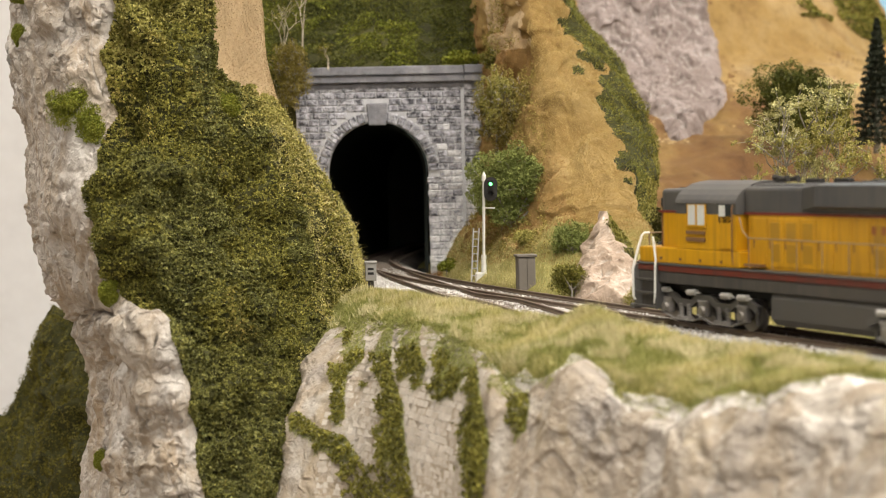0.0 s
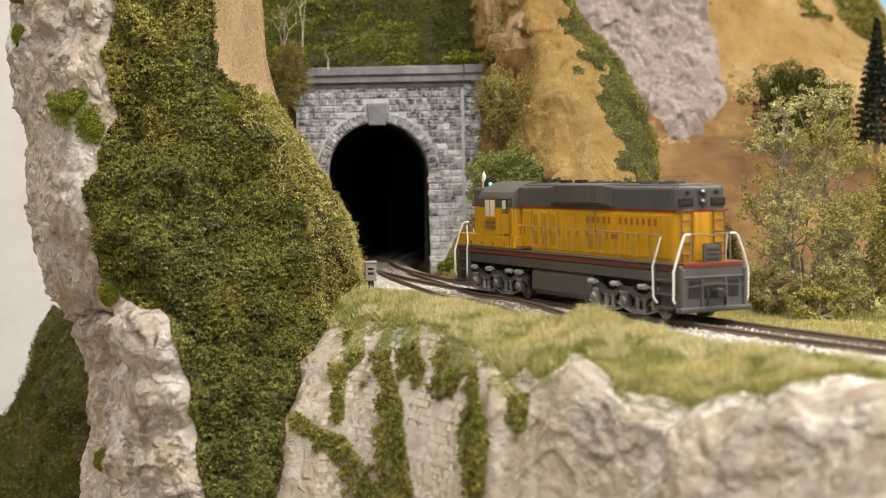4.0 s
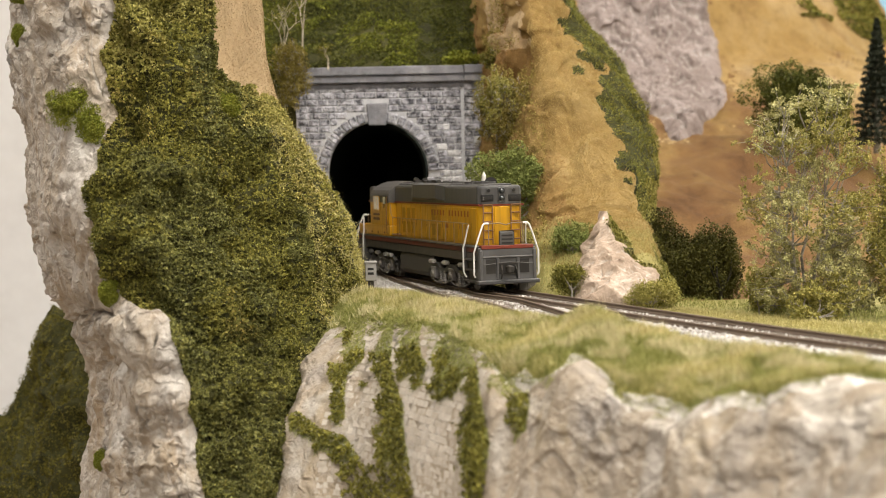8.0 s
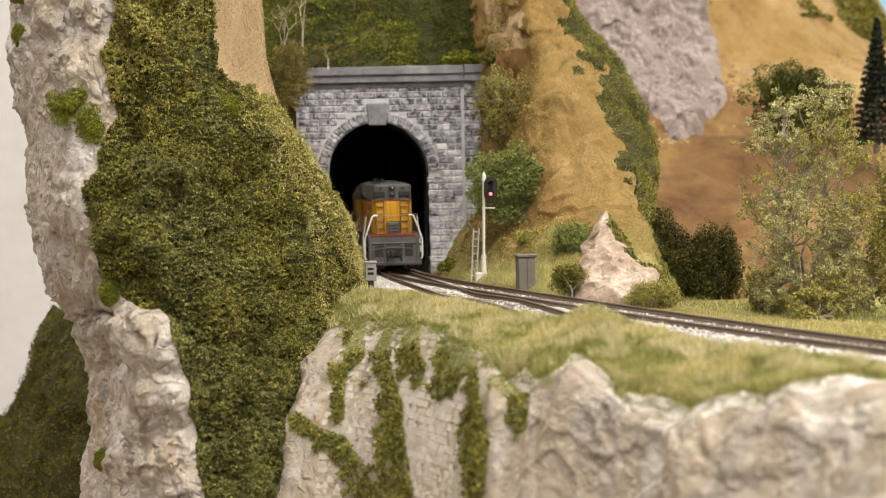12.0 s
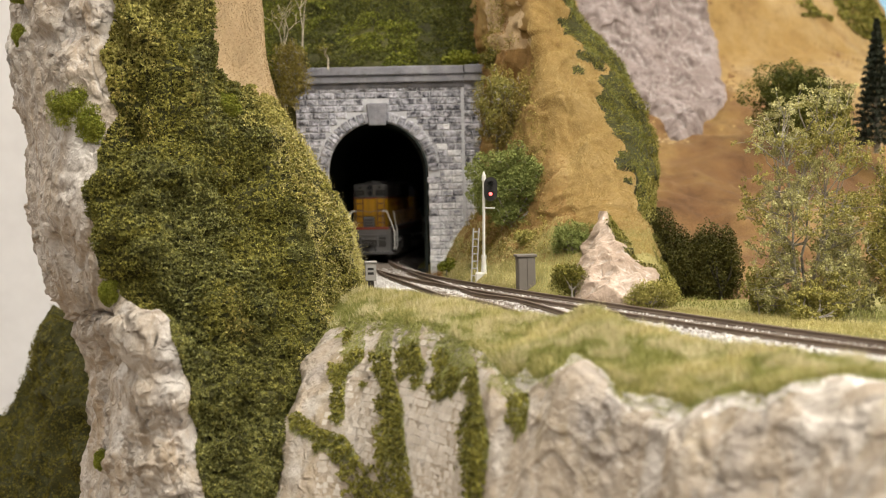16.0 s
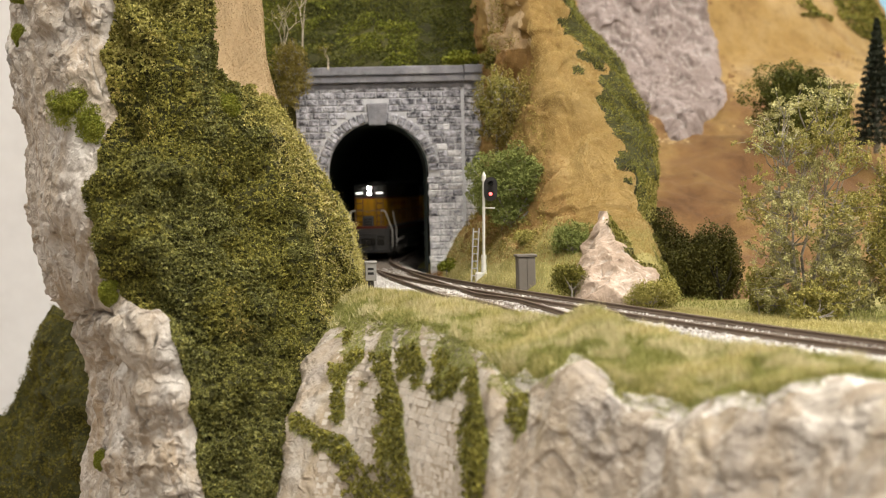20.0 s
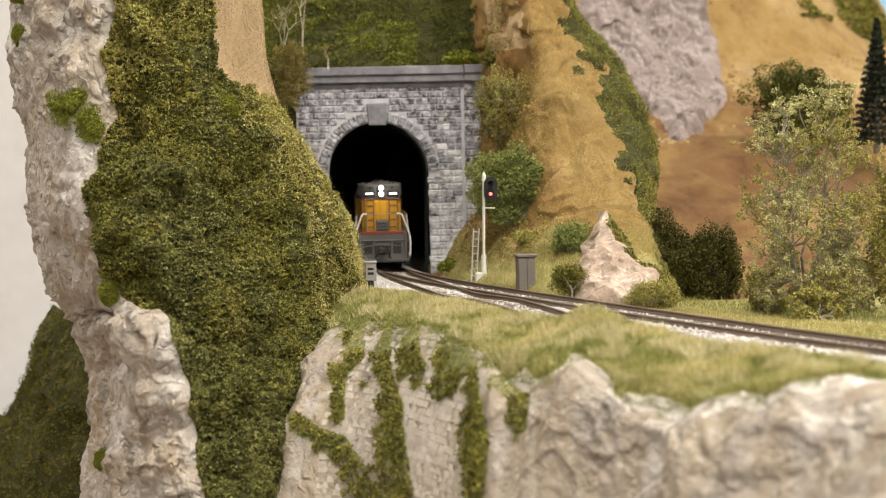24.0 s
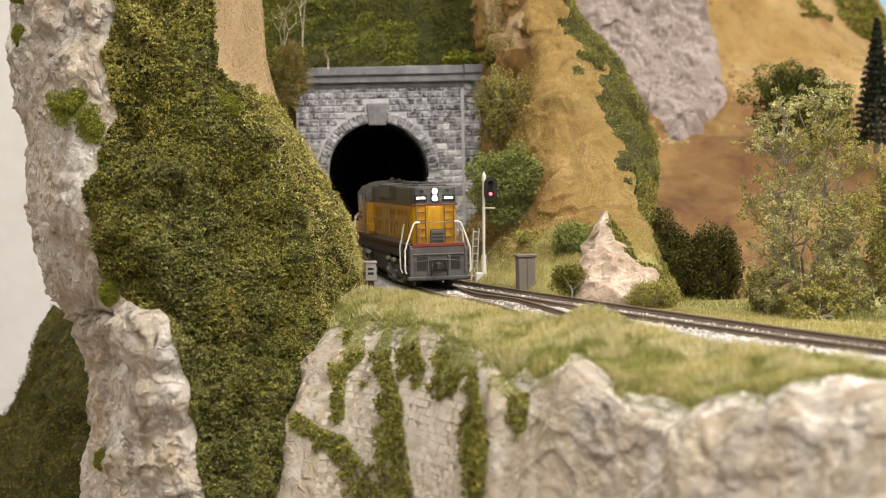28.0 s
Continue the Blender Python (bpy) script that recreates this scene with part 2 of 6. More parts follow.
def blades(name, p, n, length, width, mat, lean=0.5, droop=(0, 0, 0)):
    """Static grass: one thin upright triangle at each point."""
    m = len(p)
    d = np.array([0, 0, 1.0]) + rng.normal(size=(m, 3)) * lean + np.asarray(droop)
    d = d * 0.8 + n * 0.2
    d /= np.linalg.norm(d, axis=1, keepdims=True)
    a = np.cross(d, rng.normal(size=(m, 3)))
    a /= np.linalg.norm(a, axis=1, keepdims=True)
    ln = (length * rng.uniform(0.5, 1.3, m))[:, None]
    v = np.stack([p - a * width - d * 0.4, p + a * width - d * 0.4, p + d * ln], 1).reshape(-1, 3)
    f = np.arange(3 * m).reshape(-1, 3)
    return new(name, mesh_from(name, v, f, mat))


# ---------------------------------------------------------------- materials
ROCK_PALE = rock("pale_plaster_rock", ((0.26, 0.235, 0.225), (0.38, 0.34, 0.295), (0.36, 0.3, 0.235), (0.44, 0.4, 0.36), (0.54, 0.51, 0.475)), 75, 0.42, 0.6, (1, 1, 0.6), (0.36, 0.25, 0.14), 0.4, 0.45, 1.4)
ROCK_FACE = rock("tan_plaster_rock", ((0.24, 0.215, 0.2), (0.37, 0.32, 0.27), (0.34, 0.28, 0.215), (0.43, 0.39, 0.345), (0.57, 0.53, 0.49)), 85, 0.6, 0.6, (1, 1, 0.5), (0.3, 0.23, 0.12), 0.5, 0.45, 0.85)
ROCK_RIM = rock("whitened_rock_edge", ((0.46, 0.42, 0.38), (0.63, 0.59, 0.55), (0.8, 0.77, 0.74)), 85, 0.6, 0.6, (1, 1, 0.5), None, 0.4, 0.8, 0.85)
ROCK_PINK = rock("pinkish_plaster_rock", ((0.29, 0.215, 0.16), (0.44, 0.345, 0.275), (0.57, 0.48, 0.41)), 60, 0.8, 0.6, edge_light=0.6, crisp=0.8)
ROCK_FAR = rock("grey_mauve_rock", ((0.16, 0.122, 0.108), (0.26, 0.21, 0.198), (0.37, 0.312, 0.3)), 70, stretch=(1, 1, 0.5), mottle=0.8, edge_light=0.35, crisp=1.2)
SAND = rock("ochre_sand_scatter", ((0.19, 0.11, 0.035), (0.27, 0.172, 0.058), (0.3, 0.205, 0.078), (0.37, 0.27, 0.12)), 46, strong=0.6, mottle=0.5, stain=(0.2, 0.105, 0.035))
SAND_FAR = rock("pale_ochre_sand_scatter", ((0.2, 0.115, 0.038), (0.26, 0.165, 0.055), (0.31, 0.21, 0.09), (0.37, 0.275, 0.155)), 44, strong=0.6, mottle=0.7, stretch=(1, 0.7, 0.6), stain=(0.16, 0.085, 0.03))
SAND_TAN = rock("tan_sand_scatter", ((0.36, 0.255, 0.145), (0.44, 0.32, 0.185), (0.51, 0.38, 0.23)), 40, strong=0.5, mottle=0.25)
SAND_RED = rock("rust_sand_scatter", ((0.085, 0.04, 0.015), (0.135, 0.068, 0.025), (0.165, 0.09, 0.032), (0.22, 0.135, 0.046), (0.28, 0.195, 0.105)), 40, strong=0.6, mottle=0.9, stretch=(1, 0.7, 0.6), stain=(0.1, 0.046, 0.016))
# mat darker than its flock: the shade in the gaps is painted in
MOSS_BASE = rock("gap_shade_moss_mat", ((0.022, 0.023, 0.006), (0.042, 0.042, 0.01), (0.06, 0.057, 0.015)), 90)
TURF_BASE = rock("turf_mat", ((0.16, 0.15, 0.045), (0.25, 0.23, 0.075), (0.36, 0.3, 0.13)), 70)
STONE = rock("grey_cut_stone", ((0.14, 0.14, 0.16), (0.22, 0.22, 0.248), (0.34, 0.337, 0.365)), 110, strong=0.6, mottle=0.7)
MORTAR = rock("pale_mortar", ((0.46, 0.465, 0.5), (0.54, 0.545, 0.58), (0.6, 0.605, 0.64)), 120, strong=0.3)
DARK = paint("near_black_bore", (0.045, 0.053, 0.048), 0.95, grime=0.3, dirt=(0.07, 0.075, 0.068), spec=0.05)
LEAF_DARK = leafage("dark_green_flock", ((0.024, 0.025, 0.005), (0.115, 0.113, 0.022), (0.33, 0.312, 0.076)), 60)
LEAF_BLUE = leafage("grey_green_flock", ((0.032, 0.034, 0.009), (0.14, 0.143, 0.041), (0.37, 0.365, 0.125)), 60)
LEAF_OLIVE = leafage("olive_flock", ((0.034, 0.034, 0.006), (0.155, 0.145, 0.023), (0.42, 0.385, 0.08)), 60)
LEAF_BROWN = leafage("brown_olive_flock", ((0.1, 0.078, 0.016), (0.27, 0.215, 0.048), (0.48, 0.4, 0.13)), 45)
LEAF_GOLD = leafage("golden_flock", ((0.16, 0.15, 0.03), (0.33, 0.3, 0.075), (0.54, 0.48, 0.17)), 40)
LEAF_HILL = leafage("hillside_flock", ((0.035, 0.042, 0.007), (0.08, 0.09, 0.013), (0.165, 0.165, 0.028)), 40)
LEAF_LOW = leafage("dark_olive_flock", ((0.055, 0.05, 0.008), (0.125, 0.112, 0.016), (0.23, 0.2, 0.036)), 40)
# straw flock with the light on the cliff's edge mixed into its colour
LEAF_LIT_STRAW = leafage("lit_straw_flock", ((0.24, 0.21, 0.05), (0.49, 0.435, 0.125), (0.72, 0.65, 0.27)), 60)
LEAF_BRIGHT = leafage("bright_green_flock", ((0.1, 0.12, 0.012), (0.19, 0.21, 0.02), (0.3, 0.3, 0.045)), 40)
LEAF_MID = leafage("mid_green_leaf", ((0.09, 0.115, 0.026), (0.2, 0.235, 0.06), (0.37, 0.4, 0.13)), 40)
LEAF_CONIFER = leafage("conifer_green", ((0.01, 0.014, 0.008), (0.02, 0.025, 0.014), (0.032, 0.036, 0.02)), 40)
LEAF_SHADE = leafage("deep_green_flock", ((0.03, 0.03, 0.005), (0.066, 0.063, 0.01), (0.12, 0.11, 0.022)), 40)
LEAF_TREE = leafage("sage_tree_leaf", ((0.2, 0.19, 0.06), (0.42, 0.4, 0.16), (0.68, 0.64, 0.34)), 40)
GRASS = leafage("straw_green_grass", ((0.29, 0.27, 0.08), (0.5, 0.445, 0.18), (0.74, 0.64, 0.36)), 30)
GRASS_PALE = leafage("pale_dry_grass", ((0.42, 0.37, 0.17), (0.62, 0.55, 0.31), (0.8, 0.73, 0.5)), 30)
GRASS_GREEN = leafage("green_grass", ((0.12, 0.138, 0.03), (0.25, 0.26, 0.07), (0.42, 0.405, 0.155)), 30)
SAND_GRAIN = leafage("tan_sand_grain", ((0.36, 0.255, 0.14), (0.52, 0.39, 0.235), (0.68, 0.54, 0.36)), 40)
FUZZ_RUST = leafage("rusty_brown_fibre", ((0.18, 0.088, 0.028), (0.3, 0.16, 0.052), (0.43, 0.265, 0.1)), 20)
FUZZ = leafage("dry_ochre_fibre", ((0.33, 0.225, 0.078), (0.5, 0.36, 0.14), (0.64, 0.5, 0.23)), 20)
DARK_STEM = rock("dark_twig", ((0.02, 0.018, 0.012), (0.03, 0.026, 0.018), (0.04, 0.035, 0.025)), 300)
BARK = rock("grey_twig", ((0.16, 0.14, 0.115), (0.3, 0.27, 0.23), (0.45, 0.42, 0.37)), 300)
PALE_TWIG = rock("pale_dry_twig", ((0.4, 0.34, 0.26), (0.52, 0.46, 0.37), (0.64, 0.58, 0.48)), 300)
BALLAST_M = leafage("grey_white_ballast", ((0.2, 0.185, 0.17), (0.52, 0.5, 0.48), (0.8, 0.78, 0.75)), 60)
RAIL_M = paint("rusty_rail", (0.17, 0.125, 0.095), 0.6, 0.1, 0.5, 180, (0.1, 0.08, 0.065))
TIE_M = paint("creosoted_tie", (0.17, 0.135, 0.11), 0.9, 0, 0.7, 300, (0.17, 0.15, 0.13))
BED_M = rock("ballast_bed", ((0.13, 0.11, 0.095), (0.22, 0.195, 0.17), (0.36, 0.34, 0.31)), 260)
WALL_M = rock("pale_grey_wall_paint", ((0.72, 0.705, 0.705), (0.74, 0.725, 0.725), (0.76, 0.745, 0.745)), 2, 0.8, 0.03)

# ---------------------------------------------------------------- room
def slab(name, x0, x1, y0, y1, z0, z1, mat, label, category):
    ob = part(name, box(x0, x1, y0, y1, z0, z1), mat)
    return tagged(ob, label, category, kind="structure")


CEIL_M = paint("white_ceiling_paint", (0.75, 0.74, 0.71), 0.9, grime=0.05)
FLOOR_M = paint("grey_room_floor", (0.22, 0.2, 0.18), 0.7, grime=0.2, scale=4)
slab("floor", -2600, 2600, -2600, 2100, -1260, -1200, FLOOR_M, "plain grey floor of the layout room", "floor")
# ceiling and the south, west and east walls are unseen, pale to bounce light
slab("ceiling", -2600, 2600, -2600, 2100, 1660, 1720, CEIL_M, "unseen plain white ceiling that bounces the room light", "ceiling")
slab("wall_north", -2600, 2600, 2100, 2160, -1200, 1660, WALL_M, "pale grey painted wall behind the layout", "wall")
slab("wall_south", -2600, 2600, -2660, -2600, -1200, 1660, WALL_M, "unseen pale grey wall that bounces the room light", "wall")
slab("wall_west", -2660, -2600, -2600, 2100, -1200, 1660, WALL_M, "unseen pale grey wall that bounces the room light", "wall")
slab("wall_east", 2600, 2660, -2600, 2100, -1200, 1660, WALL_M, "unseen pale grey wall that bounces the room light", "wall")
SKY_M = paint("painted_sky_blue", (0.3, 0.56, 0.8), 0.9, grime=0.05, scale=8, dirt=(0.7, 0.78, 0.85))
tagged(part("backdrop", box(330, 1900, 1640, 1650, -250, 620), SKY_M), "sky-blue painted backdrop board behind the hills", "backdrop", kind="structure")
TABLE_M = paint("benchwork_board", (0.3, 0.22, 0.14), 0.8, grime=0.3, scale=20)
bench = thing("benchwork", 0, 0, -1200, 0, "plain wooden benchwork that carries the model landscape", "table")
part("table_top", box(-900, 1900, 330, 1620, 940, 960), TABLE_M, bench)
for bx in (-850, 400, 1800):
    for by in (420, 1560):
        part("leg", box(bx - 25, bx + 25, by - 25, by + 25, 0, 940), TABLE_M, bench)

# ---------------------------------------------------------------- tracks
class Line:
    """A track centre line: heading is a polynomial of the distance run, counted away from the portal's outside."""

    def __init__(self, origin, turn, lo=-250, hi=900):
        self.s = np.arange(lo, hi, 5.0)
        w = np.clip(self.s, -24, 720) / 250
        th = np.radians(-70) + sum(c * w**k for k, c in enumerate(turn))
        step = lambda a: np.concatenate([[0], np.cumsum((a[1:] + a[:-1]) * 2.5)])
        x, y = -step(np.cos(th)), -step(np.sin(th))
        self.x = x - np.interp(0, self.s, x) + origin[0]
        self.y = y - np.interp(0, self.s, y) + origin[1]

    def at(self, s):
        return np.array([np.interp(s, self.s, self.x), np.interp(s, self.s, self.y)])

    def way(self, s):
        d = self.at(s - 4) - self.at(s + 4)
        return d / np.linalg.norm(d)


MAIN = Line((148.93, 470.06), (0.18988, -0.47062, 0.69630, -0.42245, 0.07262))
BRANCH = Line((50.08, 440.16), (-0.24254, 0.01728, 0.20871, -0.14181, 0.01853))


def grade(y):
    """The line falls gently once inside the tunnel."""
    return -0.014 * np.clip(np.asarray(y) - 965, 0, 160)


def branch_point(s):
    """The diverging track: leaves the main at the switch and settles 46 mm beside it."""
    p, q = MAIN.at(s), BRANCH.at(s)
    d = MAIN.way(s)
    right = np.array([d[1], -d[0]])
    w = ease(286, 236, s)
    off = (q - p) @ right
    far = min(20 + 26 * ease(276, 86, s) * 1.0, 46)
    return p + right * (off * (1 - w) + max(far, 20) * w)


def sweep(samples, offset, profile):
    """Rings of a profile (side, up) carried along a centre line shifted sideways."""
    pts = np.array(samples)
    d = np.gradient(pts, axis=0)
    d /= np.linalg.norm(d, axis=1, keepdims=True)
    right = np.stack([d[:, 1], -d[:, 0]], 1)
    pr = np.array(profile)
    v = np.zeros((len(pts), len(pr), 3))
    v[..., :2] = pts[:, None] + right[:, None] * (offset + pr[:, 0])[None, :, None]
    v[..., 2] = pr[:, 1] + grade(pts[:, 1])[:, None]
    a = np.arange(len(pts) * len(pr)).reshape(len(pts), len(pr))
    b = np.roll(a, -1, 1)
    return v.reshape(-1, 3), np.stack([a[:-1], b[:-1], b[1:], a[1:]], -1).reshape(-1, 4)


RAIL_SHAPE = [(-0.45, 0), (0.45, 0), (0.45, -0.6), (0.2, -0.8), (0.2, -1.5), (0.9, -1.7), (0.9, -2.0), (-0.9, -2.0), (-0.9, -1.7), (-0.2, -1.5), (-0.2, -0.8), (-0.45, -0.6)]


def track(name, samples, label, tie_skip=0):
    top = thing(name, 0, 0, 0, 0, label, "railway track")
    for side in (-8.7, 8.7):
        v, f = sweep(samples, side, RAIL_SHAPE)
        ob = new("rail", mesh_from("rail", v, f, RAIL_M))
        ob.parent = top
    pts = np.array(samples)
    run = np.concatenate([[0], np.cumsum(np.linalg.norm(np.diff(pts, axis=0), axis=1))])
    tie = None
    for k, s in enumerate(np.arange(tie_skip + 2, run[-1] - 2, 6.3)):
        x, y = np.interp(s, run, pts[:, 0]), np.interp(s, run, pts[:, 1])
        x2, y2 = np.interp(s + 2, run, pts[:, 0]), np.interp(s + 2, run, pts[:, 1])
        if tie is None:
            tie = part("tie", box(-1.35, 1.35, -15, 15, -3.9, -2.0, 0.2), TIE_M, top)
            ob = tie
        else:
            ob = new("tie", tie.data)
            ob.parent = top
        ob.matrix_basis = pose(x * U, y * U, (random.uniform(-0.15, 0.05) + float(grade(y))) * U, 0, 0, math.degrees(math.atan2(y2 - y, x2 - x)) + random.uniform(-1.5, 1.5))
    return top


main_run = [MAIN.at(s) for s in np.arange(-214, 860, 10)]
branch_run = [branch_point(s) for s in np.arange(98, 506, 8)]
track("railway_track", main_run, "weathered brown single track leading into the tunnel")
track("branch_track", branch_run[:-6], "weathered brown diverging track beside the grassy bank")
BED_SHAPE = [(-16, -2.9), (16, -2.9), (30, -9), (-30, -9)]
bm_v, bm_f = sweep(main_run, 0, BED_SHAPE)
tagged(new("ballast_bed", mesh_from("ballast_bed", bm_v, bm_f, BED_M)), "light grey gravel bed under the main track", "ballast", kind="structure")
bm_v, bm_f = sweep(branch_run, 0, [(-16, -3.1), (16, -3.1), (26, -9), (-26, -9)])
tagged(new("branch_ballast_bed", mesh_from("branch_ballast_bed", bm_v, bm_f, BED_M)), "light grey gravel bed under the diverging track", "ballast", kind="structure")


def gravel(name, runs, count, label):
    s = rng.uniform(0, 1, count)
    P = []
    for run in runs:
        r = np.array(run)
        t = s * (len(r) - 2)
        i = t.astype(int)
        c = r[i] + (r[i + 1] - r[i]) * (t - i)[:, None]
        d = r[i + 1] - r[i]
        d /= np.linalg.norm(d, axis=1, keepdims=True)
        w = rng.uniform(-25, 25, count)
        xy = c + np.stack([d[:, 1], -d[:, 0]], 1) * w[:, None]
        z = np.where(np.abs(w) < 16, -2.9, -2.9 - (np.abs(w) - 16) * 0.43) + rng.uniform(-0.3, 0.3, count)
        keep = (np.abs(np.abs(w) - 8.7) > 1.6) & ((np.abs(w) > 10) | (rng.random(count) < 0.2))
        P.append(np.column_stack([xy, z])[keep])
    p = np.concatenate(P)
    m = len(p)
    o = np.array([[1, 0, 0], [-0.5, 0.87, 0], [-0.5, -0.87, 0], [0, 0, 1], [0, 0, -0.7]])
    tri = np.array([[0, 1, 3], [1, 2, 3], [2, 0, 3], [1, 0, 4], [2, 1, 4], [0, 2, 4]])
    a = rng.uniform(0, math.tau, m)
    sz = rng.uniform(0.4, 1.1, (m, 1, 1))
    v = np.repeat(o[None], m, 0) + rng.normal(0, 0.25, (m, 5, 3))
    x, y = v[..., 0].copy(), v[..., 1].copy()
    v[..., 0] = x * np.cos(a)[:, None] - y * np.sin(a)[:, None]
    v[..., 1] = x * np.sin(a)[:, None] + y * np.cos(a)[:, None]
    v = v * sz + p[:, None]
    f = (tri[None] + (np.arange(m) * 5)[:, None, None]).reshape(-1, 3)
    tagged(new(name, mesh_from(name, v.reshape(-1, 3), f, BALLAST_M)), label, "gravel", kind="stuff")


gravel("ballast", [[MAIN.at(s) for s in np.arange(-44, 526, 10)], [branch_point(s) for s in np.arange(106, 486, 8)]], 76000, "loose pale grey and white crushed stone ballast")

# ---------------------------------------------------------------- ground
gb = bmesh.new()
edge_line = [(-64, 745), (-30, 690), (20, 610), (75, 520), (120, 440), (190, 400), (700, 400), (900, 1000), (900, 1600), (-200, 1600), (-200, 1000), (-120, 800)]
face = gb.faces.new([gb.verts.new((x, y, -9)) for x, y in edge_line])
made = bmesh.ops.extrude_face_region(gb, geom=[face])["geom"]
for v in made:
    if isinstance(v, bmesh.types.BMVert):
        v.co.z = -40
bmesh.ops.recalc_face_normals(gb, faces=gb.faces)
ground = part("ground", gb, TURF_BASE)
tagged(ground, "green and tan scenic ground sheet along the track", "ground", kind="structure")

# ---------------------------------------------------------------- left cliff
cliff_rows = [
    [(-236, 900, 208), (-203, 740, 182), (-165, 660, 168), (-138, 640, 165), (-114, 640, 164), (-96, 680, 170), (-89, 770, 184), (-120, 960, 215)],
    [(-238, 900, 127), (-206, 730, 114), (-166, 650, 108), (-139, 625, 106), (-116, 625, 105), (-96, 670, 108), (-87, 765, 114), (-119, 960, 128)],
    [(-232, 900, 82), (-196, 720, 78), (-162, 640, 76), (-141, 615, 75), (-109, 610, 74), (-86, 660, 74), (-70, 755, 76), (-102, 960, 80)],
    [(-229, 890, 38), (-194, 710, 42), (-161, 630, 44), (-144, 605, 45), (-106, 600, 44), (-73, 650, 42), (-50, 745, 38), (-81, 950, 33)],
    [(-221, 880, -3), (-186, 700, 10), (-155, 622, 16), (-138, 598, 17), (-100, 585, 17), (-68, 640, 12), (-41, 735, 7), (-59, 930, -10)],
    [(-214, 875, -19), (-180, 694, -3), (-144, 606, 6), (-118, 586, 8), (-94, 580, 6), (-68, 626, 2), (-38, 718, -7), (-52, 918, -27)],
    [(-206, 870, -44), (-167, 674, -19), (-129, 574, -4), (-106, 556, -4), (-88, 570, -10), (-67, 604, -15), (-36, 688, -22), (-48, 902, -53)],
    [(-199, 860, -95), (-165, 680, -62), (-123, 580, -44), (-100, 560, -41), (-84, 560, -42), (-65, 576, -45), (-38, 646, -58), (-44, 880, -102)],
    [(-199, 850, -152), (-167, 660, -105), (-116, 560, -80), (-94, 545, -77), (-81, 545, -77), (-64, 558, -81), (-38, 626, -99), (-42, 860, -158)],
]
for row, d in zip(cliff_rows, (2.5, 0.5, -1.5, -3, 0, 4, 4, 2, 3)):
    row[0], row[1] = ((x + d, y, z) for x, y, z in row[:2])


def cliff_bare(p, u, v):
    rockside = u < 2.93 + 0.3 * ease(5.2, 5.7, v) + 0.13 * fbm(p, 22, 3, 5)
    sandy = (u > 4.72 + 0.2 * v + 2.2 * np.clip(v - 1.0, 0, 9) + 0.24 * fbm(p, 13, 4, 3)) & (u < 6.4) & (v < 1.9)
    return rockside | sandy | (u > 6.75)



def puffs(p, size, seed):
    """Rounded cushions with sharp hollows between them."""
    return 0.45 - np.abs(value_noise(np.asarray(p) / size, seed)) * 1.6


def plaster(p, seed):
    """Hand-worked plaster rock: smooth flowing flanks broken by crumbled patches, ledges and thin cracks."""
    w = p + 7 * np.column_stack([fbm(p, 26, 3, seed + k) for k in range(3)])
    broken = ease(-0.1, 0.35, fbm(p * (1, 1, 0.6), 38, 3, seed + 4))
    out = 5.5 * fbm(w * (1, 1, 0.4), 62, 3, seed + 5, 0.45)
    out = out + 1.5 * ridged(w * (1, 1, 0.38), 34, 3, seed + 6)
    out = out + facets(w, 30, 240, 1.7, seed + 7, 2.2)
    out = out + broken * (facets(p + 2 * np.column_stack([fbm(p, 7, 2, seed + 8)] * 3), 11, 1000, 1.1, seed + 9, 1.3) + terraces(p * (1, 1, 0.9), 10, 2.0, 2.6, seed + 10))
    out = out + terraces(w * (1, 1, 0.7), 36, 2.4, 3.0, seed + 11) + (0.3 + 0.9 * broken) * ridged(p * (1, 1, 0.6), 9, 3, seed + 15)
    return out + 1.9 * creases(w * (1, 1, 0.45), 42, 0.045, seed + 12) + 0.8 * creases(w, 15, 0.05, seed + 13) * broken + 0.32 * ridged(p, 4.5, 3, seed + 14)


def cliff_relief(p, u, v):
    r = plaster(p, 140)
    r = r + 3.0 * (np.exp(-(((v - 5.75 + 0.1 * fbm(p, 20, 2, 11)) / 0.2) ** 2)) - 1.3 * np.exp(-(((v - 5.25 + 0.12 * fbm(p, 14, 3, 12)) / 0.09) ** 2)) - 1.0 * np.exp(-(((v - 6.25 + 0.15 * fbm(p, 14, 3, 14)) / 0.1) ** 2))) * np.clip(u, 0, 1)
    w = p + 6 * np.column_stack([fbm(p, 20, 2, 160 + k) for k in range(3)])
    g = 5 * fbm(p, 46, 3, 4) + 9 * puffs(w * (1, 1, 0.8), 36, 8) + 6.0 * puffs(w * (1, 1, 0.9), 15, 9) + 3.4 * puffs(w, 6.5, 10) - 6.0
    k = np.clip((u - 2.8 - 0.3 * ease(5.2, 5.7, v)) / 0.35, 0, 1)
    edge = np.clip((u - 5.2) / 0.9, 0, 1) * np.clip((v - 1.6) / 0.5, 0, 1)
    g = g * (1 - 0.45 * edge)
    g = np.where((u > 4.7) & (v < 1.9), 2.0 * fbm(p, 40, 2, 4) + 0.3 * fbm(p, 3, 2, 7) - 2.5, g)
    return r * (1 - k) + g * k


cliff = Land(cliff_rows, 420, 420, cliff_relief)
ob = cliff.mesh("cliff", [ROCK_PALE, MOSS_BASE, SAND_TAN], lambda p, u, v: np.where(~cliff_bare(p, u, v), 1, np.where(u > 4.0, 2, 0)), True)
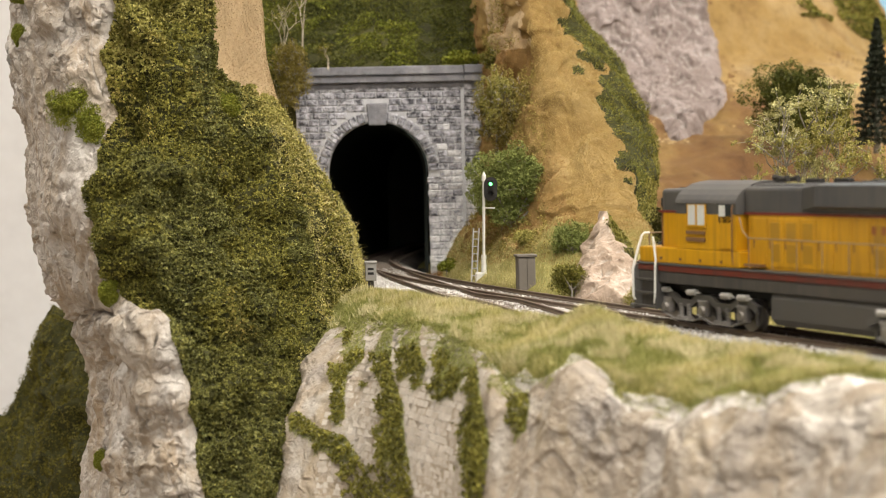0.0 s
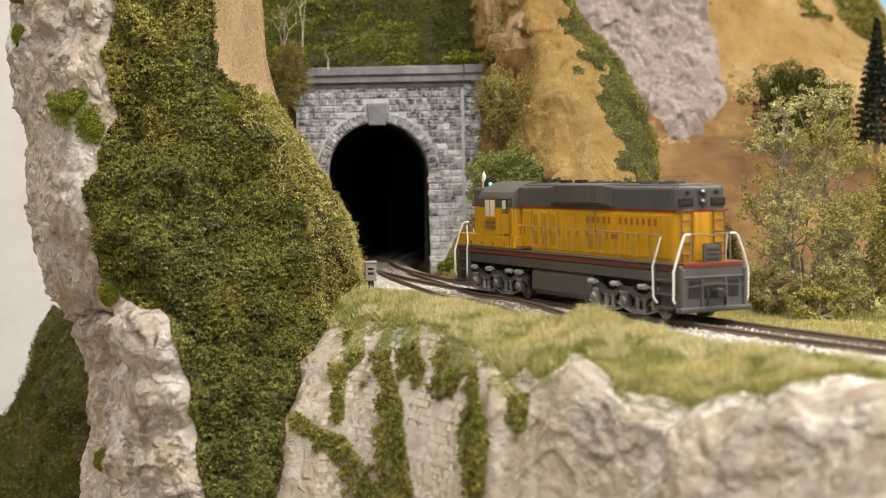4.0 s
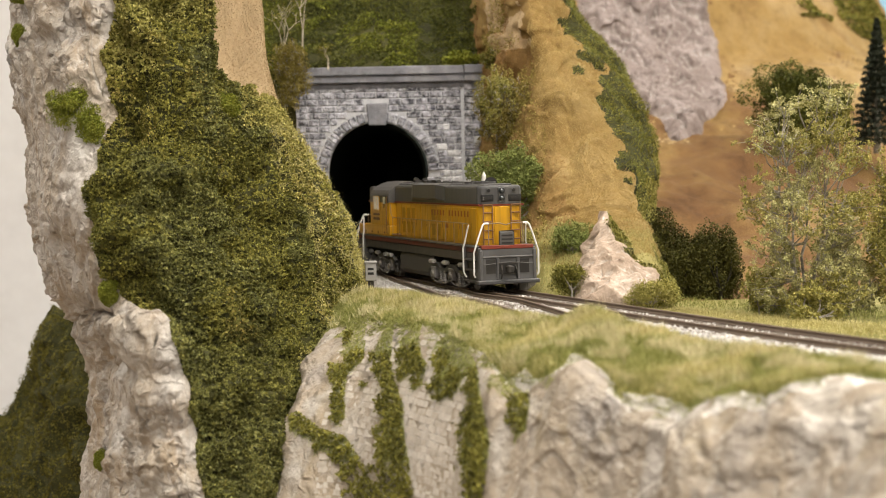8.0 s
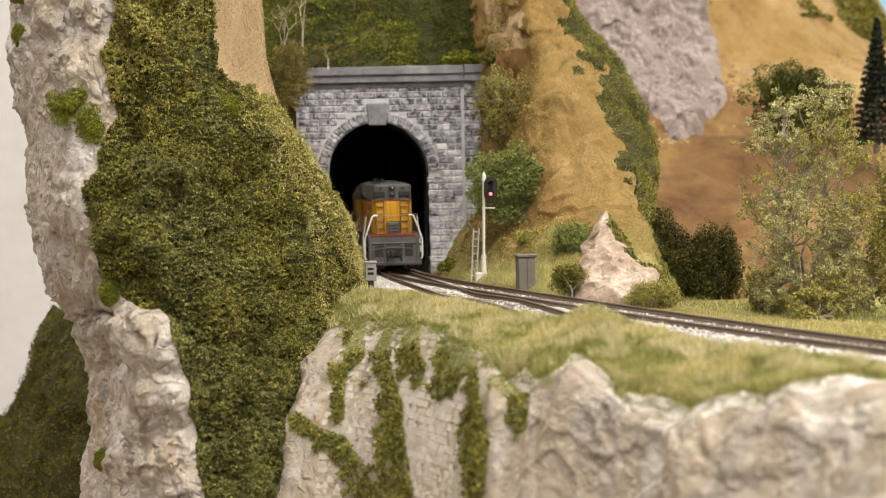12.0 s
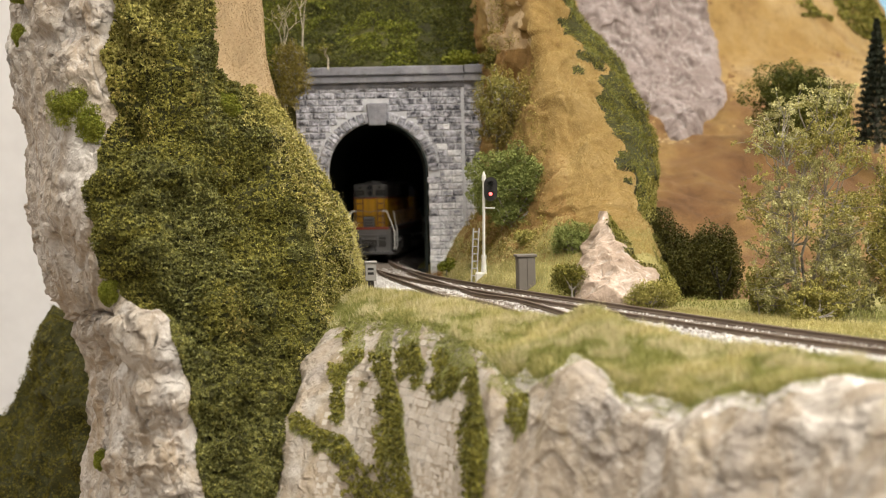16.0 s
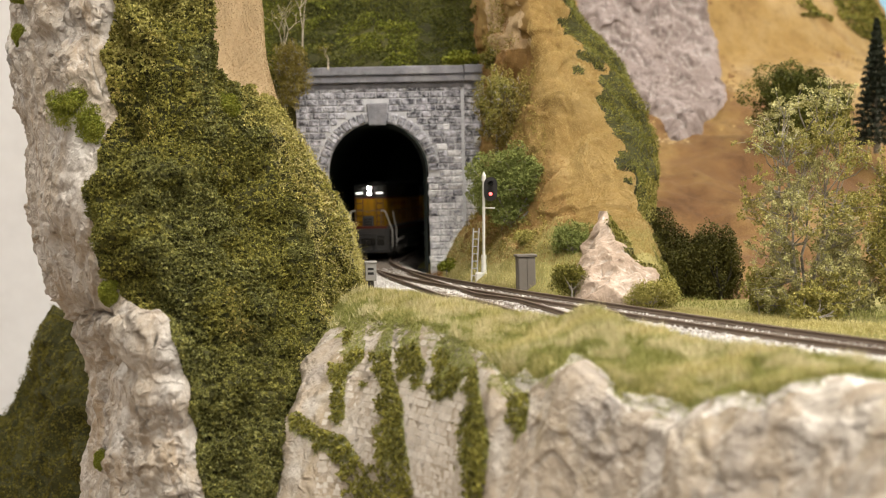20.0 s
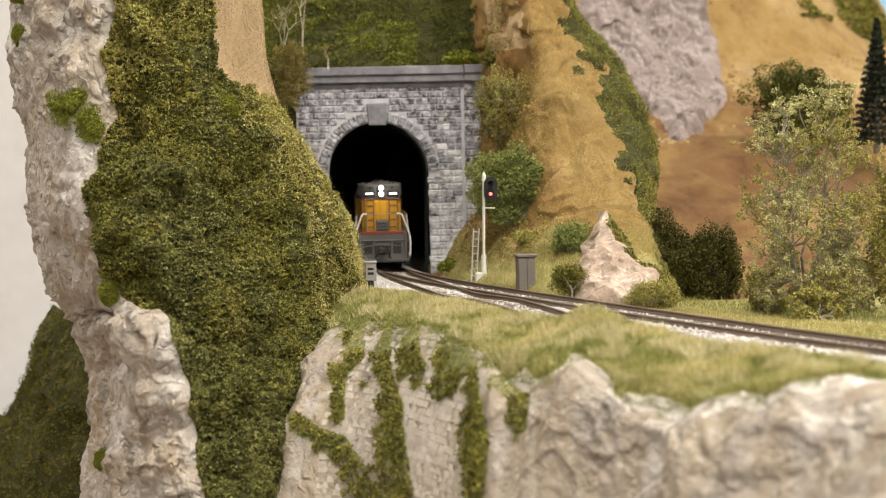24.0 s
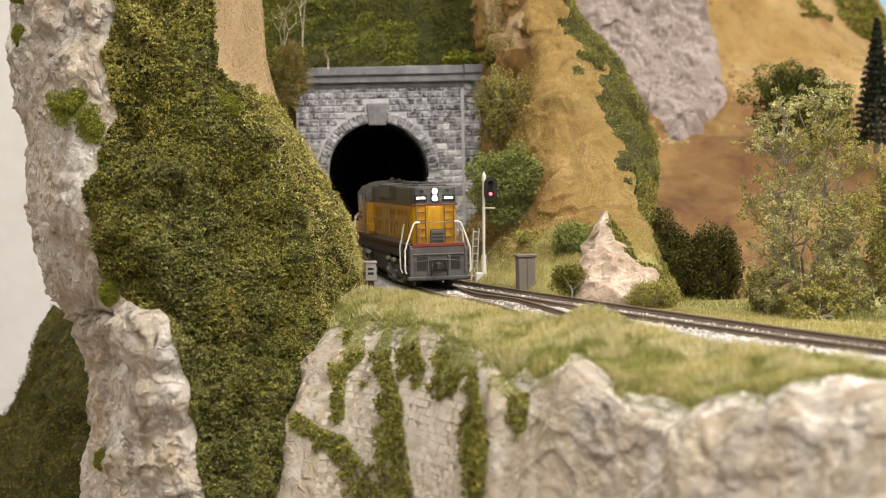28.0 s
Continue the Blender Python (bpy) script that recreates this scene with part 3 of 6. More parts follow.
tagged(ob, "tall pale plaster rock cliff beside the tunnel", "cliff", kind="structure")

# ---------------------------------------------------------------- foreground bank
bank_rows = [
    [(-54, 700, -5), (-40, 712, 2), (-22, 680, 4), (3, 640, 3), (26, 596, 2), (44, 560, 3), (54, 545, 8), (65, 525, 5), (87, 490, 1), (107, 455, 2), (129, 430, 1), (160, 410, -3)],
    [(-50, 668, -8), (-43, 670, -1), (-21, 635, 1), (3, 590, 0), (23, 540, -2), (40, 520, 1), (50, 500, 3), (61, 480, 0), (80, 450, -3), (100, 425, 1), (121, 405, 2), (152, 390, -5)],
    [(-50, 650, -14), (-46, 645, -6), (-22, 600, -1), (1, 550, -2), (20, 500, -6), (37, 480, -3), (48, 465, -5), (59, 450, -9), (74, 420, -8), (93, 395, -1), (112, 375, 3), (142, 365, -5)],
    [(-57, 614, -25), (-52, 608, -20), (-29, 580, -17), (0, 530, -15), (19, 482, -13), (36, 462, -8), (48, 446, -11), (58, 432, -14), (72, 404, -13), (89, 380, -6), (108, 360, -2), (136, 350, -10)],
    [(-61, 592, -47), (-57, 586, -45), (-30, 560, -41), (0, 512, -35), (18, 470, -29), (35, 452, -26), (47, 438, -25), (57, 424, -26), (70, 396, -24), (87, 372, -16), (105, 352, -13), (134, 345, -20)],
    [(-67, 570, -93), (-63, 565, -92), (-33, 540, -85), (-1, 494, -74), (16, 455, -64), (33, 440, -60), (45, 426, -56), (55, 412, -53), (68, 386, -46), (85, 362, -40), (102, 343, -35), (131, 338, -41)],
]
for k, dx, dy in ((2, -0.5, -2), (3, -1.5, -7), (4, -1.5, -8), (5, -0.5, -6)):
    for c in (0, 1):
        x, y, z = bank_rows[k][c]
        bank_rows[k][c] = (x + dx * (1 - 0.35 * c), y + dy, z)
bank_rows[0] = [(x, y, z - 1.2) for x, y, z in bank_rows[0]]
bank_rows[1] = [(x, y, z - 1.4) for x, y, z in bank_rows[1]]
bank_rows.insert(0, [(x + 9, y + 9, -10) for x, y, z in bank_rows[0]])


def bank_relief(p, u, v):
    r = 4.5 * fbm(p * (1, 1, 0.6), 40, 3, 21, 0.45) + facets(p + 4 * np.column_stack([fbm(p, 16, 2, 22)] * 3), 34, 60, 5.0, 23, 1.7) + facets(p + 2 * np.column_stack([fbm(p, 6, 2, 28)] * 3), 13, 420, 1.2, 25, 1.4) + 0.3 * fbm(p, 4, 3, 29) + terraces(p * (1, 1, 0.6), 30, 2.0, 2.6, 30) + terraces(p, 12, 2.0, 0.7, 32)
    g = 0.8 * fbm(p, 16, 3, 24) + 0.4 * fbm(p, 5, 2, 26)
    k = np.clip((v - 2.7) / 0.6, 0, 1)
    m = 0.12 + 0.88 * np.clip((u - 3.7) / 0.4, 0, 1) + 0.9 * np.clip(1.35 - u, 0, 1)
    return r * k * m + g * (1 - k) * np.clip(v, 0, 1)


# creeper strips down the face: height v, place u and half width of each
STRIPS = (
    ((2.7, 1.34, 0.16), (3.2, 1.45, 0.16), (3.89, 1.68, 0.13), (4.19, 1.50, 0.12), (4.75, 1.58, 0.08)),
    ((4.7, 0.72, 0.18), (4.9, 1.05, 0.24), (5.0, 1.45, 0.2), (5.2, 1.71, 0.17), (5.4, 1.95, 0.17), (6.0, 2.5, 0.2)),
    ((2.9, 1.93, 0.11), (4.02, 2.22, 0.08), (4.35, 2.31, 0.08), (4.72, 2.34, 0.1), (5.07, 2.29, 0.15), (5.26, 2.32, 0.18), (6.0, 2.5, 0.25)),
    ((2.9, 2.36, 0.15), (3.4, 2.42, 0.15), (3.84, 2.57, 0.12), (4.32, 2.6, 0.05)),
    ((2.7, 3.1, 0.25), (3.2, 3.09, 0.22), (3.99, 3.03, 0.15), (4.45, 2.96, 0.05)),
    ((3.1, 3.35, 0.06), (4.46, 3.43, 0.12), (5.01, 3.43, 0.2), (5.41, 3.4, 0.17), (6.0, 3.4, 0.15)),
    ((2.7, 3.87, 0.13), (3.6, 3.92, 0.16), (4.17, 3.98, 0.15), (4.85, 4.04, 0.05)),
)


def drip(p, u, v):
    """Where creeper hangs down the face: ragged strips below the turf."""
    on = np.zeros(len(u), bool)
    wob = 0.07 * fbm(p, 9, 3, 37) + 0.06 * fbm(p, 3.5, 2, 38)
    for rows in STRIPS:
        vs, us, ws = zip(*rows)
        on |= (np.abs(u - np.interp(v, vs, us) + wob) < 1.25 * np.interp(v, vs, ws) + 0.8 * wob) & (v > vs[0]) & (v < vs[-1] + 2 * wob)
    return on | ((fbm(p, 6, 3, 39) > 0.62) & (u > 1.2) & (u < 4.0) & (v > 2.8) & (v < 4.4))


def turf_end(p, u):
    """How far down the turf reaches: tongues of it between the rock tops."""
    return np.interp(u, (0, 3.6, 3.96, 4.3, 4.68, 5.2, 5.65, 6.0, 6.5, 7.0, 7.5, 7.95, 8.35, 8.8, 9.1, 9.6, 10.2), (2.95, 2.9, 3.0, 2.75, 3.25, 2.75, 2.5, 3.05, 3.45, 3.2, 2.9, 3.1, 2.9, 3.2, 2.75, 2.2, 2.6)) + 0.22 * fbm(p, 7, 3, 31)


bank = Land(bank_rows, 520, 340, bank_relief)
grassy = lambda p, u, v: v < turf_end(p, u)
ob = bank.mesh("bank", [ROCK_FACE, TURF_BASE, ROCK_RIM], lambda p, u, v: np.where(grassy(p, u, v), 1, np.where((u > 3.7) & (v < turf_end(p, u) + 0.34 + 0.45 * fbm(p, 12, 3, 33)), 2, 0)), True)
tagged(ob, "tan plaster rock bank with a grassy top along the track", "bank", kind="structure")

# ---------------------------------------------------------------- hill above the portal
over_rows = [
    [(-149, 1120, 258), (-103, 1090, 251), (-54, 1080, 249), (-4, 1080, 248), (44, 1080, 246), (78, 1090, 248)],
    [(-142, 1060, 183), (-99, 1030, 179), (-52, 1020, 177), (-6, 1020, 176), (33, 1020, 175), (65, 1030, 176)],
    [(-139, 1030, 153), (-97, 1000, 149), (-51, 990, 147), (-6, 990, 146), (32, 990, 146), (58, 1000, 146)],
    [(-134, 990, 125), (-95, 972, 127), (-50, 968, 126), (-6, 968, 126), (30, 968, 124), (53, 975, 120)],
    [(-136, 985, 63), (-98, 985, 62), (-82, 985, 103), (4, 985, 101), (30, 985, 59), (52, 985, 59)],
]
over = Land(over_rows, 120, 90, lambda p, u, v: 4 * fbm(p, 40, 4, 41) * np.clip(3 - v, 0, 1))
ob = over.mesh("hill_over_tunnel", [MOSS_BASE], None)
tagged(ob, "steep hillside above the tunnel under dark green flock", "hill", kind="structure")

# ---------------------------------------------------------------- spur beside the portal
spur_rows = [
    [(24, 1100, 242), (42, 1010, 227), (53, 950, 217), (63, 930, 213), (86, 1000, 224), (95, 1150, 249)],
    [(26, 1060, 180), (36, 980, 171), (48, 910, 162), (59, 890, 160), (78, 950, 166), (89, 1120, 185)],
    [(27, 1030, 134), (34, 972, 129), (52, 890, 126), (66, 860, 121), (100, 910, 124), (114, 1100, 137)],
    [(39, 1010, 94), (34, 968, 92), (52, 870, 92), (70, 835, 87), (108, 870, 87), (126, 1060, 94)],
    [(38, 1000, 59), (32, 962, 59), (48, 850, 59), (71, 810, 58), (114, 830, 58), (132, 1020, 57)],
    [(33, 990, 25), (25, 950, 27), (44, 830, 30), (71, 780, 32), (104, 790, 31), (127, 960, 24)],
    [(12, 975, 4), (6, 920, 5), (35, 800, 10), (72, 740, 13), (104, 735, 13), (133, 900, 2)],
    [(2, 965, -3), (2, 880, -4), (28, 770, -1), (67, 690, -2), (103, 690, -3), (135, 850, -15)],
]
spur_rows.append([(x, y - 4, -14) for x, y, z in spur_rows[-1]])


def spur_relief(p, u, v):
    w = p + 10 * np.column_stack([fbm(p, 40, 2, 151 + k) for k in range(3)])
    folds = 4.5 * ridged(w * (1, 1, 0.4), 62, 3, 51) + 2.0 * ridged(w * (1, 1, 0.6), 24, 3, 53) + 2.2 * terraces(w, 40, 1.6, 1.6, 54) + 0.7 * fbm(p, 7, 3, 55)
    return folds * np.clip((6.6 - v), 0.1, 1)


spur = Land(spur_rows, 260, 300, spur_relief)
spur_green = lambda p, u, v: (u > 3.5 + 0.2 * fbm(p, 36, 3, 58) + 0.2 * fbm(p, 9, 2, 57) + 0.16 * np.clip(v - 3, 0, 3)) & (u < 4.8) & (v < 7.2)
spur_stony = lambda p, u, v: (u < 2.35 + 0.3 * fbm(p, 14, 3, 56)) & (u > 1.35) & (v > 1.1 + 0.3 * fbm(p, 18, 3, 50)) & (v < 1.9 + 0.4 * fbm(p, 18, 3, 52))
ob = spur.mesh("spur", [SAND, MOSS_BASE, TURF_BASE, SAND_TAN], lambda p, u, v: np.where(spur_green(p, u, v), 1, np.where(v > 5.6 + 0.3 * fbm(p, 20, 3, 59), 2, np.where(spur_stony(p, u, v), 3, 0))), True)
tagged(ob, "steep ochre sand hillside beside the tunnel portal", "hill", kind="structure")

outcrop_rows = [
    [(82, 786, 36), (82, 756, 37), (84, 751, 37), (87, 754, 36), (93, 786, 34)],
    [(76, 776, 21), (75, 738, 24), (81, 728, 25), (88, 731, 25), (96, 776, 21)],
    [(71, 756, 8), (71, 714, 12), (81, 702, 13), (93, 708, 13), (100, 746, 9)],
    [(69, 736, -9), (67, 681, -3), (80, 672, -2), (99, 680, -2), (108, 726, -7)],
]
outcrop_rows = [row[:3] + [(x - d, y, z) for (x, y, z), d in zip(row[3:], (3, 5))] for row in outcrop_rows]
outcrop_rows.append([(x, y - 3, -14) for x, y, z in outcrop_rows[-1]])
outcrop = Land(outcrop_rows, 130, 130, lambda p, u, v: (1.6 * ridged(p * (1, 1, 0.7), 22, 4, 91) + facets(p, 8, 300, 2.2, 95, 1.5) + 0.8 * facets(p, 4, 900, 1.0, 96, 1.2) + terraces(p, 12, 2.0, 2.0, 93) + 1) * np.clip(0.06 + 0.45 * v, 0.06, 1))
outcrop_green = lambda p, u, v: u > 2.55 + 0.42 * np.clip(v - 0.8, 0, 9) + 0.3 * fbm(p, 8, 3, 97)
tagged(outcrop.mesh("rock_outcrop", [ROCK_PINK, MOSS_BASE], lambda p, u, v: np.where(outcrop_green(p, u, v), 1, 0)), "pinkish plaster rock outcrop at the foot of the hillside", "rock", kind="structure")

# ---------------------------------------------------------------- far hill
far_rows = [
    [(97, 1350, 312), (172, 1380, 316), (254, 1400, 308), (338, 1420, 289), (396, 1440, 248), (424, 1450, 210), (457, 1460, 166), (553, 1480, 115)],
    [(87, 1250, 172), (158, 1280, 173), (234, 1300, 173), (313, 1320, 173), (364, 1340, 169), (392, 1350, 154), (429, 1370, 134), (523, 1400, 80)],
    [(88, 1150, 102), (143, 1170, 101), (212, 1180, 100), (282, 1190, 99), (325, 1200, 94), (351, 1210, 89), (385, 1230, 80), (471, 1260, 50)],
    [(83, 1000, 47), (124, 1020, 46), (186, 1040, 44), (248, 1050, 42), (287, 1060, 42), (310, 1070, 37), (338, 1080, 32), (411, 1100, 17)],
    [(78, 860, 9), (112, 870, 8), (157, 880, 6), (210, 890, 4), (243, 900, 3), (260, 900, -1), (281, 900, -5), (336, 900, -9)],
    [(74, 760, -12), (98, 740, -10), (128, 720, -11), (165, 700, -13), (186, 690, -15), (197, 680, -16), (206, 660, -15), (239, 640, -19)],
]
def far_relief(p, u, v):
    return (10 * fbm(p * (1, 1, 0.5), 110, 4, 61) + 3.0 * ridged(p * (1, 1, 0.6), 50, 3, 63) + 2.5 * fbm(p, 24, 4, 65)) * np.clip(4.7 - v, 0.05, 1)


far = Land(far_rows, 200, 180, far_relief)
ob = far.mesh("far_hill", [SAND_RED, SAND_FAR], lambda p, u, v: np.where(v + 0.7 * fbm(p, 70, 3, 67) + rng.normal(0, 0.22, len(v)) < 1.75, 1, 0), True)
tagged(ob, "broad rust and ochre sand hillside in the distance", "hill", kind="structure")


def crag_inside(p, u, v):
    """How far within the crag's ragged outline, in millimetres along the hill."""
    lo = np.interp(v, (0.2, 0.5, 0.85, 1.29, 1.89, 2.12, 2.5), (0.3, 0.38, 0.48, 0.73, 1.02, 1.45, 1.6))
    hi = np.interp(v, (0.2, 0.77, 1.14, 1.89, 1.98, 2.06, 2.3, 2.52), (1.85, 1.97, 2.15, 2.23, 2.2, 2.0, 1.95, 1.6))
    return np.minimum(u - lo, hi - u) * 65 + 1.6 * np.floor(2.5 * fbm(p * (1, 1, 0.7), 30, 2, 79)) / 2.5 + 1.5 * fbm(p, 9, 2, 80) - 90 * np.clip(v - 2.45, 0, 1)


def crag_relief(p, u, v):
    d = np.clip(crag_inside(p, u, v) / 7, -1, 1)
    chips = 2.0 * ridged(p * (1, 1, 0.6), 30, 4, 71) + terraces(p * (1.2, 1, 0.7), 46, 2.5, 9.0, 77) + terraces(p * (0.9, 1, 1.3), 16, 2.0, 4.0, 78) + 1.2 * creases(p * (0.6, 1, 1.4), 40, 0.06, 73)
    return far_relief(p, u, v) + 7.0 * d + np.maximum(1.25 * chips, -5.5) * np.clip(d, 0, 1)


crag = Land([row[:5] for row in far_rows[:5]], 330, 330, crag_relief)
ck = np.arange(330 * 330).reshape(330, 330)
cf = np.stack([ck[:-1, :-1], ck[:-1, 1:], ck[1:, 1:], ck[1:, :-1]], -1).reshape(-1, 4)
cin = crag_inside(crag.p.reshape(-1, 3), crag.u.ravel(), crag.v.ravel()) > -6
cf = cf[cin[cf].all(1)]
used, cf = np.unique(cf, return_inverse=True)
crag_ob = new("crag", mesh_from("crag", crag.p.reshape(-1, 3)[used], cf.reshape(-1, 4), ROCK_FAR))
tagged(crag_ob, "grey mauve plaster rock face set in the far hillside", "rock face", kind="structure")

# ---------------------------------------------------------------- low hill beyond the cliff
low_rows = [
    [(-378, 1080, -106), (-322, 1060, -110), (-291, 1040, -70), (-276, 1020, -28), (-248, 1000, -27), (-197, 980, -18)],
    [(-361, 1030, -115), (-308, 1010, -116), (-280, 1000, -84), (-262, 980, -43), (-237, 970, -43), (-194, 960, -39)],
    [(-335, 950, -145), (-288, 940, -140), (-263, 930, -121), (-244, 920, -90), (-221, 910, -82), (-183, 900, -74)],
    [(-319, 900, -177), (-274, 890, -175), (-251, 880, -173), (-231, 870, -170), (-208, 860, -168), (-176, 850, -166)],
]
low = Land(low_rows, 120, 120, lambda p, u, v: 5 * fbm(p, 45, 4, 81) + 7 * puffs(p * (1, 1, 0.8), 26, 83) + 4 * puffs(p, 11, 84) - 2)
tagged(low.mesh("low_hill", [MOSS_BASE]), "low dark green flocked hill beyond the cliff", "hill", kind="structure")

# ---------------------------------------------------------------- tunnel portal
PORTAL = (-40.5, 955)
HALF, SPRING = 32.4, 59.0
portal = thing("tunnel_portal", PORTAL[0], PORTAL[1], 0, 1.5, "weathered grey cut-stone tunnel portal with a round arch", "tunnel portal")
arc = [(HALF * math.cos(a), SPRING + HALF * math.sin(a)) for a in np.linspace(0, math.pi, 25)]
outline = [(-52, -9), (-HALF, -9)] + arc[::-1] + [(HALF, -9), (73, -9), (73, 126), (-52, 126)]
bm = extrude_profile(outline, 0, 14)
for v in bm.verts:
    v.co = Vector((v.co.y, v.co.x + 0.72, v.co.z))
bmesh.ops.recalc_face_normals(bm, faces=bm.faces)
part("backing_wall", bm, MORTAR, portal, "pale mortar bed between the stones")


def stone_mesh(k):
    """A rock-faced stone of unit size; its front bulges unevenly."""
    r = random.Random(k)
    bm = bmesh.new()
    xs, zs = (0, 0.06, 0.36, 0.66, 0.94, 1), (0, 0.13, 0.5, 0.87, 1)
    n, m = len(xs) - 1, len(zs) - 1
    g = [[bm.verts.new((xs[x], 0.0 if 0 < x < n and 0 < z < m else 0.6, zs[z])) for x in range(n + 1)] for z in range(m + 1)]
    for z in range(1, m):
        for x in range(1, n):
            g[z][x].co += Vector((r.uniform(-0.03, 0.03), r.uniform(-0.3, 0.3), r.uniform(-0.05, 0.05)))
    for z in range(m):
        for x in range(n):
            bm.faces.new((g[z][x], g[z][x + 1], g[z + 1][x + 1], g[z + 1][x]))
    rim = [g[0][x] for x in range(n + 1)] + [g[z][n] for z in range(1, m + 1)] + [g[m][x] for x in range(n - 1, -1, -1)] + [g[z][0] for z in range(m - 1, 0, -1)]
    back = [bm.verts.new((v.co.x, 2.0, v.co.z)) for v in rim]
    for i in range(len(rim)):
        j = (i + 1) % len(rim)
        bm.faces.new((rim[j], rim[i], back[i], back[j]))
    me = bpy.data.meshes.new("stone")
    bmesh.ops.scale(bm, vec=(U, U, U), verts=bm.verts)
    bm.to_mesh(me)
    bm.free()
    me.materials.append(STONE_EACH)
    return me


def stone_material(lit_pale=False):
    """The flag gives paler jamb stones: light put into their whiter wash."""
    m = bpy.data.materials.new("lit_pale_rock_faced_stone" if lit_pale else "grey_rock_faced_stone")
    nt, b = tree(m)
    info = nt.nodes.new("ShaderNodeObjectInfo")
    c = stops(nt, info.outputs["Random"], [(0.0, (0.28, 0.282, 0.312)), (0.5, (0.37, 0.372, 0.406)), (1.0, (0.47, 0.472, 0.51))] if not lit_pale else [(0.0, (0.48, 0.482, 0.515)), (0.5, (0.56, 0.562, 0.6)), (1.0, (0.66, 0.662, 0.7))])
    f = noise_tex(nt, 240.0, 7, 0.75, where="Position")
    wash = stops(nt, f, [(0.4, (0.07, 0.07, 0.08)), (0.49, (0.4, 0.4, 0.41)), (0.61, (0.76, 0.75, 0.78))] if not lit_pale else [(0.36, (0.16, 0.16, 0.17)), (0.46, (0.5, 0.5, 0.51)), (0.58, (0.8, 0.8, 0.82))])
    nt.links.new(mix(nt, 1.0, c, wash, "OVERLAY"), b.inputs["Base Color"])
    b.inputs["Roughness"].default_value = 0.9
    bump(nt, b, [(noise_tex(nt, 700.0, 6, 0.7, where="Position"), 0.6)], 0.0005)
    return m


STONE_EACH = stone_material()
STONES = [stone_mesh(k) for k in range(10)]
LIT_PALE_STONES = [me.copy() for me in STONES]
LIT_PALE = stone_material(True)
for me in LIT_PALE_STONES:
    me.materials[0] = LIT_PALE


def stone(x0, x1, z0, z1, parent, out=0.0, turn=None, name="stone"):
    # right jamb stones, mostly low ones, carry the jamb's light as paler colour
    lit_pale = turn is None and x0 > 30 and random.random() < 1.25 - z0 / 75
    ob = new(name, (LIT_PALE_STONES if lit_pale else STONES)[random.randrange(10)])
    ob.parent = parent
    s = Matrix.Diagonal((x1 - x0, 1.0, z1 - z0, 1))
    ob.matrix_basis = (turn or Matrix()) @ Matrix.Translation((x0 * U, -out * U, z0 * U)) @ s
    return ob


COURSE = 4.25
for row in range(29):
    z0 = -4 + row * COURSE
    z1 = z0 + COURSE - 0.45
    if z1 > 115.5:
        break
    zb = max(z0 - SPRING, 0)
    block = HALF if z1 < SPRING else (math.sqrt(max(39.7**2 - zb**2, 0)) if zb < 39.7 else 0)
    for lo, hi in ((-51.5, -block), (block, 54.5), (56.2, 72.5)):
        if row % 2 and hi != 72.5:
            lo -= random.uniform(0, 1.0)
        x = lo
        while x < hi - 2.0:
            w = random.uniform(5.0, 10.0)
            if hi - (x + w) < 4:
                w = hi - x
            if not (abs(x + w / 2) < 9.5 and z1 > 86 and z0 < 106):
                stone(x, min(x + w, hi) - 0.45, z0, z1, portal, 0.7 if hi == 72.5 else 0.0)
            x += w
for k in range(21):
    a = math.pi * (k + 0.5) / 21
    if abs(a - math.pi / 2) < 0.12:
        continue
    turn = Matrix.Translation((HALF * math.cos(a) * U, 0, (SPRING + HALF * math.sin(a)) * U)) @ pose(0, 0, 0, 0, 90 - math.degrees(a), 0)
    stone(-2.2, 2.2, 0.1, 6.6, portal, 0.6, turn, "voussoir")
kb = bmesh.new()
kp = [(-5.6, 89), (5.6, 89), (7.0, 103.2), (-7.0, 103.2)]
kf = [kb.verts.new((x, -2.2, z)) for x, z in kp]
kr = [kb.verts.new((x, 3.0, z)) for x, z in kp]
kb.faces.new(kf)
kb.faces.new(kr[::-1])
for i in range(4):
    kb.faces.new((kf[(i + 1) % 4], kf[i], kr[i], kr[(i + 1) % 4]))
bmesh.ops.bevel(kb, geom=list(kb.edges), offset=0.5, segments=1, affect="EDGES")
part("keystone", kb, STONE, portal, "smooth grey trapezoid keystone")
part("frieze", box(-51.5, 72.5, -0.2, 6, 112.6, 116.2, 0.3), STONE, portal)
part("cornice", box(-53, 56, -3.2, 8, 116.4, 120.8, 0.6, 2), STONE, portal, "moulded grey stone cornice")
part("cornice", box(56.4, 74.5, -4.0, 8, 116.4, 120.8, 0.6, 2), STONE, portal)
part("coping", box(-54, 56, -4.6, 12, 121.1, 126.5, 0.7, 2), STONE, portal, "pale weathered coping stone")
part("coping", box(56.4, 75.5, -5.2, 12, 121.1, 126.8, 0.7, 2), STONE, portal)

# tunnel bore behind the portal
LIN = [(-33, -8), (33, -8), (33, 59)] + [(33 * math.cos(a), 59 + 33 * math.sin(a)) for a in np.linspace(0.2, math.pi - 0.2, 12)] + [(-33, 59)]
s_in = next(s for s in np.arange(386, 700, 1.0) if MAIN.at(s)[1] > PORTAL[1] + 13)
lv, lf = sweep([MAIN.at(s) for s in np.arange(s_in, 880, 10)], 0, LIN)
tagged(new("tunnel_lining", mesh_from("tunnel_lining", lv, lf, DARK)), "near-black tunnel bore", "tunnel", kind="structure")
